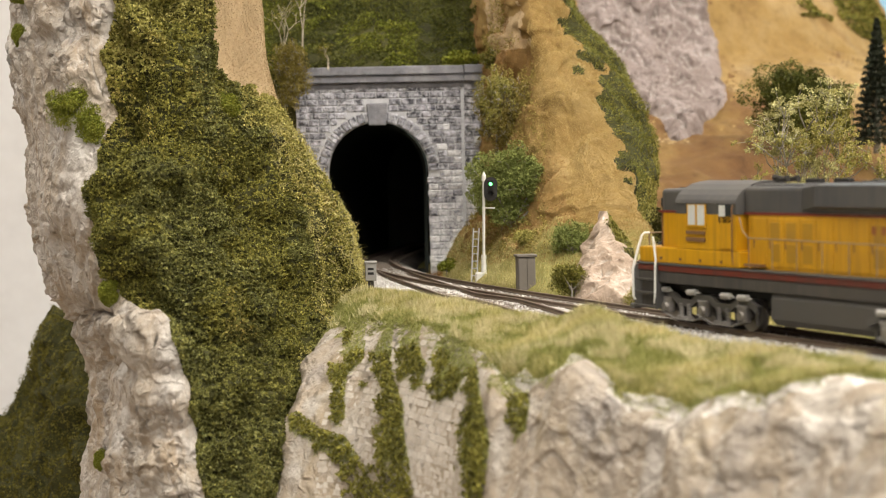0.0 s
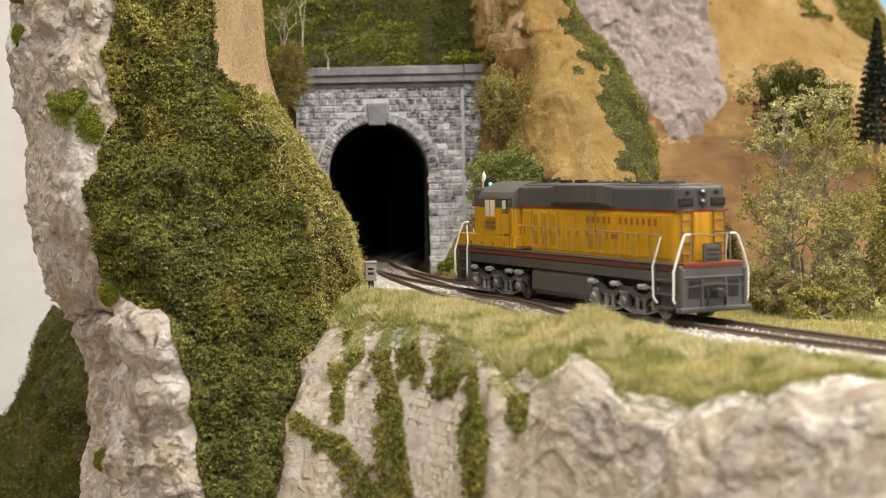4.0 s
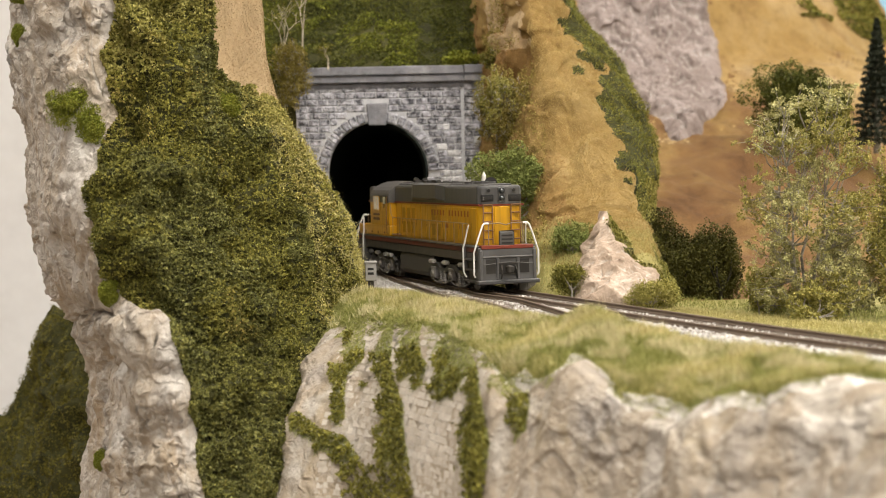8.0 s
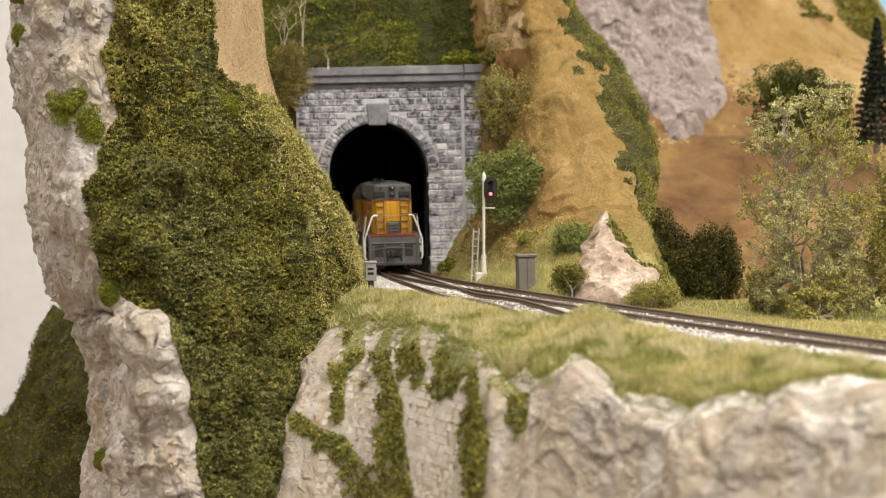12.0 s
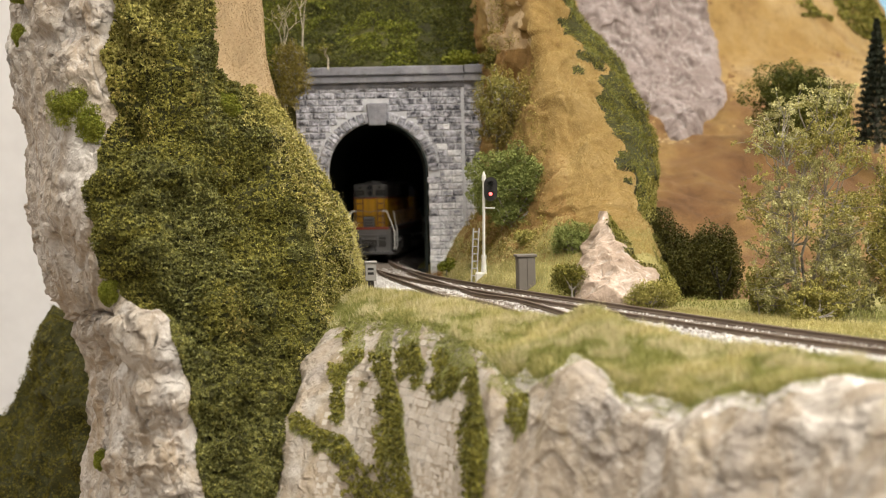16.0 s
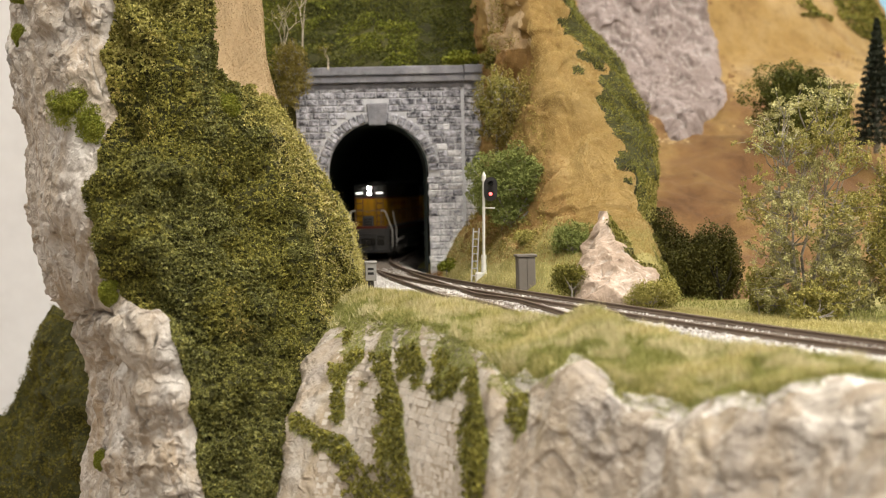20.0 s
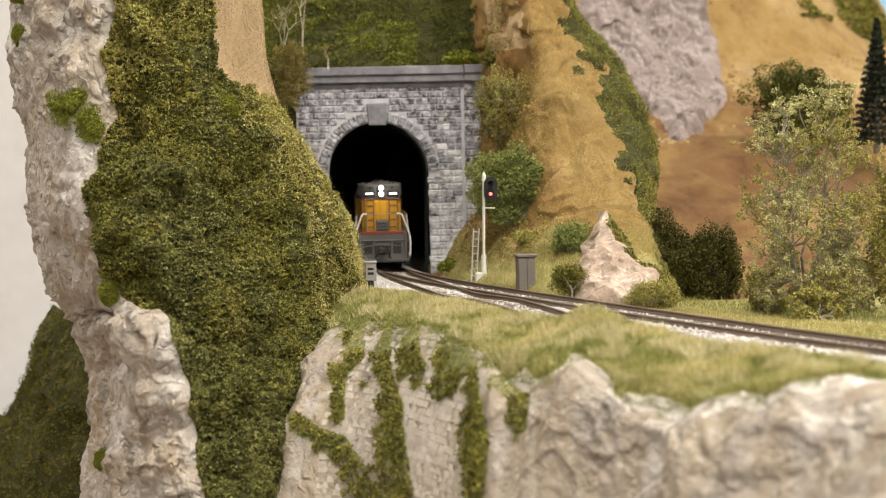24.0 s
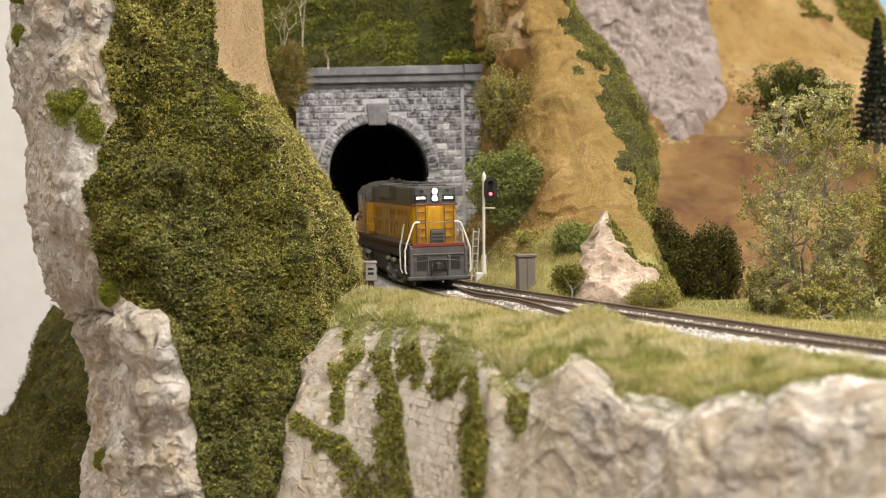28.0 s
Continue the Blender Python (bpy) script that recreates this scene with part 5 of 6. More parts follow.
# the run of the locomotive: seconds, distance along the line of its middle
RUN = [(0, 31.2), (0.5, 52.7), (1, 74.7), (1.5, 100.1), (2, 120.1), (2.5, 139.8), (3, 159.6), (3.5, 180.4), (4, 201.0), (4.5, 221.6), (5, 242.2), (5.5, 264.6), (6, 286.0), (6.5, 307.8), (7, 329.2), (7.5, 351.0), (8, 371.5), (8.5, 395.0), (9, 416.4), (9.5, 437.3), (10, 456.7), (10.5, 477.3), (11, 496.0), (11.5, 514.4), (12, 533.0), (12.5, 551.0), (13, 569.1), (13.5, 587.5), (14, 604.4), (14.5, 621.0), (15, 636.0), (15.5, 649.5), (16, 662.5), (16.5, 675.5), (17, 688.0), (17.5, 697.0), (18, 702.5), (18.5, 704.0), (19, 704.0), (19.5, 704.0), (20, 696.0), (20.5, 673.0), (21, 648.0), (21.5, 635.0), (22, 622.0), (22.5, 609.0), (23, 594.5), (23.5, 579.1), (24, 563.0), (24.5, 545.8), (25, 528.3), (25.5, 511.3), (26, 494.6), (26.5, 473.6), (27, 452.8), (27.5, 431.9), (28, 412.4)]


def loco_pose(t, s):
    line = MAIN if t < 18 else BRANCH
    f, b = line.at(s - 58), line.at(s + 58)
    m = (f + b) / 2
    # the slack of the trucks in the curve turns the body a little
    slack = float(np.interp(t, (0, 2.5, 4, 5, 7, 9, 10), (-0.5, -0.5, 0.0, 0.6, 0.6, 0.2, 0.0)))
    return m, math.degrees(math.atan2(f[1] - b[1], f[0] - b[0])) + slack


def run_at(t):
    return float(np.interp(t, [r[0] for r in RUN], [r[1] for r in RUN]))


def motions():
    rows = []
    for t, s in RUN:
        m, h = loco_pose(t, s)
        f, b = grade(m[1] - 58), grade(m[1] + 58)
        rows.append((t, pose(m[0] * U, m[1] * U, float(f + b) / 2 * U, 0, math.degrees(math.atan2(b - f, 116)), h)))
    walk(loco, rows)
    for tr, tx in TRUCKS:
        rows = []
        for t, s in RUN:
            line = MAIN if t < 18 else BRANCH
            d = line.way(s - tx)
            _, h = loco_pose(t, s)
            rows.append((t, pose(tx * U, 0, 0, 0, 0, math.degrees(math.atan2(d[1], d[0])) - h)))
        walk(tr, rows)
    times = np.arange(0, 28.01, 0.2)
    for wh, ax in WHEELS:
        walk(wh, [(t, pose(ax * U, 0, 5.85 * U, 0, -math.degrees(run_at(t) / 5.85), 0)) for t in times])
    # switching on is imitated by half a turn that brings the glow forward
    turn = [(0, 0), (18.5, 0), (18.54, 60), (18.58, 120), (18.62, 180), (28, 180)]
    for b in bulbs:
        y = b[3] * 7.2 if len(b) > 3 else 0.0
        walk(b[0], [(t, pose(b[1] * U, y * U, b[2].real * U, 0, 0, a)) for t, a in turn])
    change = [(0, 0), (7.0, 0), (7.04, 60), (7.08, 120), (7.12, 180), (28, 180)]
    for ob, place, start in signal_lamps:
        walk(ob, [(t, pose(*place, 0, 0, a + start)) for t, a in change])


# ---------------------------------------------------------------- signal and lineside boxes
SIGNAL_WHITE = paint("white_signal_paint", (0.75, 0.74, 0.71), 0.5, 0, 0.25)
sig = thing("railway_signal", 22, 806, 0.4, 0, "white two-lamp colour-light railway signal with a black head", "railway signal", lean=1.1)
part("base", box(-4.6, 4.6, -4.2, 4.2, -5, 2.8, 0.6), SIGNAL_WHITE, sig)
part("mast_foot", rod((0, 0, 3), (0, 0, 12), 1.5, 12, 1.2), SIGNAL_WHITE, sig)
mast = rod((0, 0, 3), (0, 0, 55.5), 0.78, 12)
rod((0, 0, 10.5), (0, 0, 12.5), 1.4, 12, bm=mast)
part("mast", mast, SIGNAL_WHITE, sig, "white tubular mast")
fin = rod((0, 0, 53), (0, 0, 55.6), 1.25, 10)
rod((0, 0, 55.6), (0, 0, 58), 1.2, 10, 0.2, bm=fin)
part("finial", fin, SIGNAL_WHITE, sig)
hp = bmesh.new()
bmesh.ops.create_cone(hp, cap_ends=True, segments=24, radius1=3.6, radius2=3.6, depth=0.9, matrix=pose(0, 0, 0, 90, 0, 0))
for v in hp.verts:
    v.co = Vector((v.co.x + 3.6, v.co.y - 2.2, v.co.z + 48.4 + (2.9 if v.co.z > 0 else -2.9)))
head = part("signal_head", hp, BLACK, sig, "black oval signal head")
for z in (51.1, 45.8):
    hd = bmesh.new()
    ring = []
    for y in (-2.6, -5.4):
        ring.append([hd.verts.new((3.6 + 1.8 * math.cos(a), y + (0.9 * max(0, -math.sin(a)) if y < -5 else 0), z + 1.8 * math.sin(a))) for a in np.linspace(-0.5, math.pi + 0.5, 13)])
    for i in range(12):
        hd.faces.new((ring[0][i], ring[0][i + 1], ring[1][i + 1], ring[1][i]))
    part("lamp_hood", hd, BLACK, head)
part("bracket", rod((0, 0, 50), (3.4, -1, 50), 0.6, 8), SIGNAL_WHITE, sig)
part("side_bar", rod((-1, 0, 38), (6.0, -1, 38), 0.35, 6), SIGNAL_WHITE, sig)
lad = bmesh.new()
for lx in (-5.6, -2.6):
    tube([(lx - 1.2, 1, -3), (lx - 0.6, 1, 14), (lx, 1, 27)], 0.38, bm=lad)
for z in range(1, 27, 4):
    rod((-6.7 + z * 0.04, 1, z), (-3.7 + z * 0.04, 1, z), 0.32, 6, bm=lad)
part("ladder", lad, paint("pale_grey_ladder", (0.5, 0.5, 0.52), 0.5, 0, 0.2), sig, "thin grey ladder")


def signal_lamp(z, col, power, start):
    bm = bmesh.new()
    bmesh.ops.create_uvsphere(bm, u_segments=14, v_segments=8, radius=0.95)
    for f in bm.faces:
        f.material_index = 1 if f.calc_center_median().y < 0 else 0
    ob = part("signal_lamp", bm, [GLASS, glow("signal_lamp_glow", col, power)], head, "small lamp ball, lit on one half")
    return ob, (3.6 * U, -2.5 * U, z * U), start


signal_lamps = [signal_lamp(51.1, (0.15, 1.0, 0.25), 4.0, 0), signal_lamp(45.8, (1.0, 0.13, 0.12), 4.0, 180)]

cabn = thing("relay_cabinet", 41, 737, -4.5, 8, "weathered grey relay cabinet with a flat lid beside the track", "relay cabinet")
CAB_M = paint("weathered_grey_cabinet", (0.15, 0.135, 0.12), 0.7, 0, 0.5, 160, (0.25, 0.22, 0.18))
part("body", box(-4.4, 4.4, -3.6, 3.6, 0, 20, 0.3), CAB_M, cabn)
part("lid", box(-5.2, 5.2, -4.4, 4.4, 20, 21.3, 0.3), CAB_M, cabn)
part("door", box(-4.0, -0.2, -4.0, -3.5, 1, 19.2, 0.15), CAB_M, cabn)
part("door", box(0.2, 4.0, -4.0, -3.5, 1, 19.2, 0.15), CAB_M, cabn)
part("plinth", box(-5.5, 5.5, -5, 5, -2, 0.4, 0.2), CAB_M, cabn)

jb = thing("junction_box", *(34, 790, -2), 8, "low grey junction box beside the signal", "lineside box")
part("body", box(-2.6, 2.6, -2, 2, -3, 1.4, 0.25), CAB_M, jb)
part("lid", box(-2.9, 2.9, -2.3, 2.3, 1.4, 2.0, 0.2), CAB_M, jb)

swm = thing("switch_indicator", -36.9, 749, -1.8, 4, "pale grey box on a short dark post beside the switch", "lineside box")
part("post", box(-1.4, 1.4, -1.2, 1.2, -3, 6.5, 0.2), paint("dark_post", (0.05, 0.045, 0.04), 0.8), swm)
bxp = part("housing", box(-2.8, 2.8, -2.4, 2.4, 6.2, 15.0, 0.3), paint("pale_grey_box", (0.33, 0.32, 0.31), 0.6, 0, 0.5), swm)
part("cap", box(-3.2, 3.2, -2.8, 2.8, 14.9, 16.1, 0.3), paint("pale_grey_box", (0.33, 0.32, 0.31), 0.6, 0, 0.5), bxp)
for z in (9.3, 11.6):
    part("mark", box(-1.6, 1.4, -2.55, -2.35, z, z + 1.2), BLACK, bxp)

# ---------------------------------------------------------------- flock on the land
def stuff(ob, label, category):
    return tagged(ob, label, category, kind="stuff")


def green_cliff(p, u, v):
    return ~cliff_bare(p, u, v) & (u < 7)


def clumped(p, n, high=2.2, size=4.5):
    """Gathers flock into small tufts with hollows between."""
    return p + n * (high * fbm(p, size, 2, 201)).reshape(-1, 1)


def tufted(p, n, high=2.1):
    """Flock gathered in tufts of two sizes."""
    return p + n * (high * (puffs(p, 3.0, 201) + 0.45 * fbm(p, 1.4, 1, 205))).reshape(-1, 1)


zone = lambda p: fbm(p * (1, 1, 0.8), 34, 4, 101)
hue = lambda p: fbm(p * (1, 1, 0.55), 26, 4, 107)
# light on the cliff's right edge is put into the flock colour
lit_edge = lambda p, u, v: (u > 5.42 - 0.25 * zone(p)) & (v > 1.2)
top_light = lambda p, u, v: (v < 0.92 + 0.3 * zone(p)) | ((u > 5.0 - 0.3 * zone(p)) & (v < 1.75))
in_view = lambda u, v: (v > 0.2) & (v < 8.0) & (u < 6.9)
on_cliff = lambda p, u, v: green_cliff(p, u, v) & in_view(u, v)
p, n = cliff.scatter(190000, lambda p, u, v: on_cliff(p, u, v) & ((hue(p) < 0.28) | (v > 4.0)) & ~lit_edge(p, u, v))
stuff(leaves("moss", tufted(p, n), n, 0.58, 1.1, LEAF_DARK, 0.8), "dense dark green flock over the cliff", "moss")
p, n = cliff.scatter(60000, lambda p, u, v: on_cliff(p, u, v) & (hue(p) < -0.1) & ~lit_edge(p, u, v) & (v > 0.7))
stuff(leaves("grey_green_moss", tufted(p, n), n, 0.58, 1.3, LEAF_BLUE, 0.8), "cool grey green flock patches over the cliff", "moss")
# no olive on the cliff's foot: its shade is put into the flock
p, n = cliff.scatter(100000, lambda p, u, v: on_cliff(p, u, v) & (hue(p) > -0.12) & (u < 5.9) & (v < 5.2 + 1.5 * zone(p)))
stuff(leaves("olive_moss", tufted(p, n), n, 0.58, 1.3, LEAF_OLIVE, 0.8), "olive green flock patches over the cliff", "moss")
p, n = cliff.scatter(22000, lambda p, u, v: on_cliff(p, u, v) & (fbm(p * (1, 1, 0.4), 20, 3, 109) > 0.42))
stuff(leaves("brown_moss", tufted(p, n), n, 0.58, 1.4, LEAF_BROWN, 0.8), "rusty brown flock streaks over the cliff", "moss")
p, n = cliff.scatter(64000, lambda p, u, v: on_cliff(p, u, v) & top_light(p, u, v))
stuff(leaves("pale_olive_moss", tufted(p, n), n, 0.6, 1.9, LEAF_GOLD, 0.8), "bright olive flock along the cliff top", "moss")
p, n = cliff.scatter(80000, lambda p, u, v: on_cliff(p, u, v) & lit_edge(p, u, v))
stuff(leaves("lit_golden_moss", tufted(p, n), n, 0.52, 2.0, LEAF_LIT_STRAW, 0.6), "golden flock on the cliff's edge, its light put into the colour", "moss")
p, n = cliff.scatter(30000, lambda p, u, v: on_cliff(p, u, v) & lit_edge(p, u, v))
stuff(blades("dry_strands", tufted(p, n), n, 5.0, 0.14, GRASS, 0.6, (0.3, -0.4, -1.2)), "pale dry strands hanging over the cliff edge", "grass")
p, n = cliff.scatter(30000, lambda p, u, v: cliff_bare(p, u, v) & (u > 4.0) & (u < 6.7) & (v < 2.2))
stuff(leaves("sand_grains", p, n, 0.34, 0.3, SAND_GRAIN, 0.6), "coarse tan sand grains on the cliff top", "sand")
p, n = over.scatter(60000, lambda p, u, v: (v < 3.2) & (v > 0.4))
stuff(leaves("hillside_flock", clumped(p, n, 3.2, 9), n, 0.8, 2.6, LEAF_HILL, 0.3), "dark green flock on the hillside above the portal", "moss")
p, n = over.scatter(24000, lambda p, u, v: (v < 3.2) & (v > 0.4) & (zone(p * 1.3) > 0.0))
stuff(leaves("hillside_olive_flock", clumped(p, n, 3.2, 9), n, 0.8, 2.6, LEAF_BRIGHT, 0.3), "bright olive flock patches above the portal", "moss")
p, n = spur.scatter(46000, lambda p, u, v: spur_green(p, u, v) & (v > 0.4))
q, m = spur.scatter(26000, lambda p, u, v: spur_green(p, u, v) & (v > 4.2 + 0.4 * fbm(p, 20, 3, 127)))
stuff(leaves("spur_foot_flock", clumped(q, m, 2.0, 8), m, 0.5, 2.4, LEAF_GOLD, 0.5), "pale yellow green flock at the spur's foot", "moss")
stuff(leaves("spur_flock", clumped(p, n, 2.4, 8), n, 0.55, 2.2, LEAF_OLIVE, 0.3), "dark olive flock strip down the spur", "moss")
p, n = spur.scatter(34000, lambda p, u, v: spur_green(p, u, v) & (v > 0.4) & ((v < 2.6) | (v > 5.0) | (zone(p) > 0.1)))
stuff(blades("spur_golden_grass", clumped(p, n, 2.4, 8), n, 3.0, 0.16, GRASS_GREEN, 0.6, (0.4, -0.5, -0.4)), "yellow green grass on the spur's edge", "grass")
rusty = lambda p, u, v: u < 2.3 + 0.3 * np.clip(v - 3.0, 0, 3) + 0.45 * fbm(p, 30, 3, 117)
p, n = spur.scatter(90000, lambda p, u, v: ~spur_green(p, u, v) & ~spur_stony(p, u, v) & (v > 0.4) & (v < 6) & (u > 1.2) & (u < 4.3) & ~rusty(p, u, v))
stuff(blades("spur_fuzz", p, n, 1.3, 0.1, FUZZ, 0.9, (0, -0.4, 0)), "short dry ochre fibres on the spur", "grass")
p, n = spur.scatter(60000, lambda p, u, v: ~spur_green(p, u, v) & (v > 0.4) & (v < 6.2) & (u > 0.8) & (u < 4.3) & rusty(p, u, v) & ((v > 1.7) | (zone(p) > 0)))
stuff(blades("spur_rusty_fuzz", p, n, 1.4, 0.1, FUZZ_RUST, 0.9, (0, -0.4, 0)), "short rusty brown fibres on the spur", "grass")
p, n = spur.scatter(9000, lambda p, u, v: (u > 0.9) & (u < 2.6) & (v > 1.0) & (v < 6) & (fbm(p, 22, 3, 119) > 0.15))
stuff(leaves("spur_weeds", clumped(p, n, 2.0, 5), n, 0.6, 3.0, LEAF_BROWN, 0.3), "brown olive weeds on the spur's shaded side", "weeds")
p, n = far.scatter(9000, lambda p, u, v: (v < 0.62 + 0.3 * fbm(p, 60, 3, 121)) & (u > 2.8) & (v > 0.2) & (fbm(p, 50, 3, 123) > -0.1))
stuff(leaves("far_hill_flock", p, n, 1.6, 3.0, LEAF_OLIVE, 0.3), "olive flock along the top of the far hill", "moss")
p, n = outcrop.scatter(9000, lambda p, u, v: outcrop_green(p, u, v) & (v < 3.8))
stuff(leaves("outcrop_flock", clumped(p, n, 1.2, 6), n, 0.65, 1.6, LEAF_OLIVE, 0.3), "olive flock over the outcrop's shoulder", "moss")
p, n = outcrop.scatter(6000, lambda p, u, v: outcrop_green(p, u, v) & (v < 3.8))
stuff(blades("outcrop_grass", p, n, 2.2, 0.14, GRASS, 0.7), "straw grass over the outcrop's shoulder", "grass")
p, n = low.scatter(34000, lambda p, u, v: v < 2.6)
stuff(leaves("low_hill_flock", clumped(p, n, 2.5, 8), n, 0.8, 2.0, LEAF_LOW, 0.7), "dark olive flock on the low hill", "moss")

# grass on the bank, the verges and the foot of the spur
straw = lambda p: fbm(p, 17, 3, 111) + 0.25 * fbm(p, 6, 2, 115)
strawy = lambda p, u, v: (straw(p) + 0.5 * ease(2.1, 1.4, v) * ease(6.2, 5.2, u) > 0.12)
p, n = bank.scatter(62000, lambda p, u, v: grassy(p, u, v) & (v < 4.2) & strawy(p, u, v))
stuff(blades("straw_grass", p, n, 3.2, 0.13, GRASS, 0.9), "straw coloured static grass on the bank", "grass")
p, n = bank.scatter(80000, lambda p, u, v: grassy(p, u, v) & (v < 4.2) & ((straw(p) < 0.25) | (v > 2.2)))
stuff(blades("green_grass", p, n, 2.7, 0.13, GRASS_GREEN, 0.9), "green static grass on the bank", "grass")
p, n = bank.scatter(22000, lambda p, u, v: grassy(p, u, v) & (v > 0.7) & (v < 3.2) & (fbm(p, 8, 3, 129) > 0.3))
stuff(blades("pale_grass_tufts", p, n, 4.2, 0.12, GRASS_PALE, 0.6), "long pale straw tufts on the bank", "grass")
p, n = bank.scatter(9000, lambda p, u, v: (np.abs(v - turf_end(p, u)) < 0.3))
stuff(blades("overhanging_grass", p, n, 4.0, 0.12, GRASS_GREEN, 0.6, (0, -0.8, -1.0)), "green grass tufts hanging over the rock edge", "grass")
p, n = bank.scatter(34000, lambda p, u, v: drip(p, u, v) & (v < 6.7) & (v > 3.7 + 0.5 * fbm(p, 10, 2, 125)))
stuff(leaves("hanging_ivy", tufted(p, n), n, 0.55, 1.6, LEAF_OLIVE, 0.7), "dark green creeper hanging down the rock face", "ivy")
p, n = bank.scatter(30000, lambda p, u, v: drip(p, u, v) & (v < 5.2))
stuff(blades("hanging_moss", p, n, 2.6, 0.14, GRASS_GREEN, 0.5, (0, -0.5, -1.9)), "green moss fibres hanging down the rock face", "moss")
p, n = spur.scatter(22000, lambda p, u, v: (v > 5.3 + 0.3 * fbm(p, 20, 3, 59)) & (u > 0.6) & (u < 4.5) & (v < 7.2))
stuff(blades("verge_grass", p, n, 1.9, 0.13, GRASS, 0.7), "straw and green grass at the foot of the hill", "grass")


def strip(name, a, b, width, count, mat, label, tall=1.5):
    a, b = np.array(a, float), np.array(b, float)
    t = rng.random((count, 1))
    q = a + (b - a) * t
    q[:, :2] += rng.normal(0, width, (count, 2))
    stuff(blades(name, q, np.tile([0, 0, 1.0], (count, 1)), tall, 0.15, mat, 0.6), label, "grass")


strip("far_verge_grass", (45, 740, -6), (190, 560, -7), 9, 14000, GRASS, "straw coloured grass behind the track")
strip("rock_foot_grass", (72, 668, -6), (112, 660, -7), 4, 6000, GRASS, "straw coloured grass at the foot of the rock", 2.4)
strip("dry_weeds", (2, 936, -7), (16, 880, -6), 5, 2600, FUZZ_RUST, "dry brown weeds at the foot of the portal", 4.5)
strip("far_verge_green_grass", (60, 760, -6), (240, 580, -6), 12, 6000, GRASS_GREEN, "short green grass behind the track")

# ---------------------------------------------------------------- bushes and trees
def clump_points(centre, radii, lumps, count, rough=0.35, lump=1.0, flare=0.0):
    """Leaf points on several overlapping uneven lumps inside an ellipsoid."""
    c, r = np.array(centre, float), np.array(radii, float)
    q = rng.normal(size=(lumps, 3))
    q /= np.linalg.norm(q, axis=1, keepdims=True)
    q *= rng.random((lumps, 1)) ** 0.45
    q[:, 0] *= 1 + flare * q[:, 2]
    q = c + q * r * 0.8
    k = rng.integers(0, lumps, count)
    d = rng.normal(size=(count, 3))
    d /= np.linalg.norm(d, axis=1, keepdims=True)
    size = lump * rng.uniform(0.22, 0.5, lumps)[k][:, None] * r
    p = q[k] + d * size * (1 - rough * rng.random((count, 1)))
    return p, d, q


def plant(name, base, centre, radii, lumps, count, leaf, mat, label, category, twigs=0, group="", lump=1.0, stem=None, flare=0.0):
    """A bush or small tree: stems from the base to its lumps, and a crown of many single leaves."""
    top = thing(name, base[0], base[1], base[2], 0, label, category, group)
    p, d, q = clump_points(np.array(centre) - base, radii, lumps, count, 0.35, lump, flare)
    v, f = leaf_arrays(p, d + (0, 0, 0.35), leaf, leaf * 0.6, 0.65)
    crown = new("crown", mesh_from("crown", v, f, mat))
    crown.parent = top
    bm = bmesh.new()
    h = centre[2] - base[2]
    fork = Vector((0, 0, max(h * 0.35, 1)))
    w = max(radii) * 0.035 + 0.2
    rod((0, 0, -2), fork, w, 7, w * 0.8, bm=bm)
    for k in range(min(lumps, 14)):
        e = Vector(q[k])
        m = fork.lerp(e, 0.5) + Vector(rng.normal(0, 1, 3)) * max(radii) * 0.06
        rod(fork, m, w * 0.6, 6, w * 0.45, bm=bm)
        rod(m, e, w * 0.45, 6, w * 0.2, bm=bm)
    part("trunk", bm, stem or BARK, top)
    if twigs:
        tw = bmesh.new()
        for k in range(twigs):
            e = Vector(q[rng.integers(0, lumps)])
            t = e + Vector(rng.normal(0, 1, 3) * np.array(radii) * 0.1)
            m = e.lerp(t, 0.5) + Vector(rng.normal(0, 1, 3)) * max(radii) * 0.05
            k = min(w * 0.2, 0.2)
            rod(e, m, k, 4, k * 0.8, bm=tw)
            rod(m, t, k * 0.8, 4, k * 0.4, bm=tw)
        part("twig_spray", tw, PALE_TWIG if lump < 0.35 else BARK, top, "fine bare grey twigs")
    return top


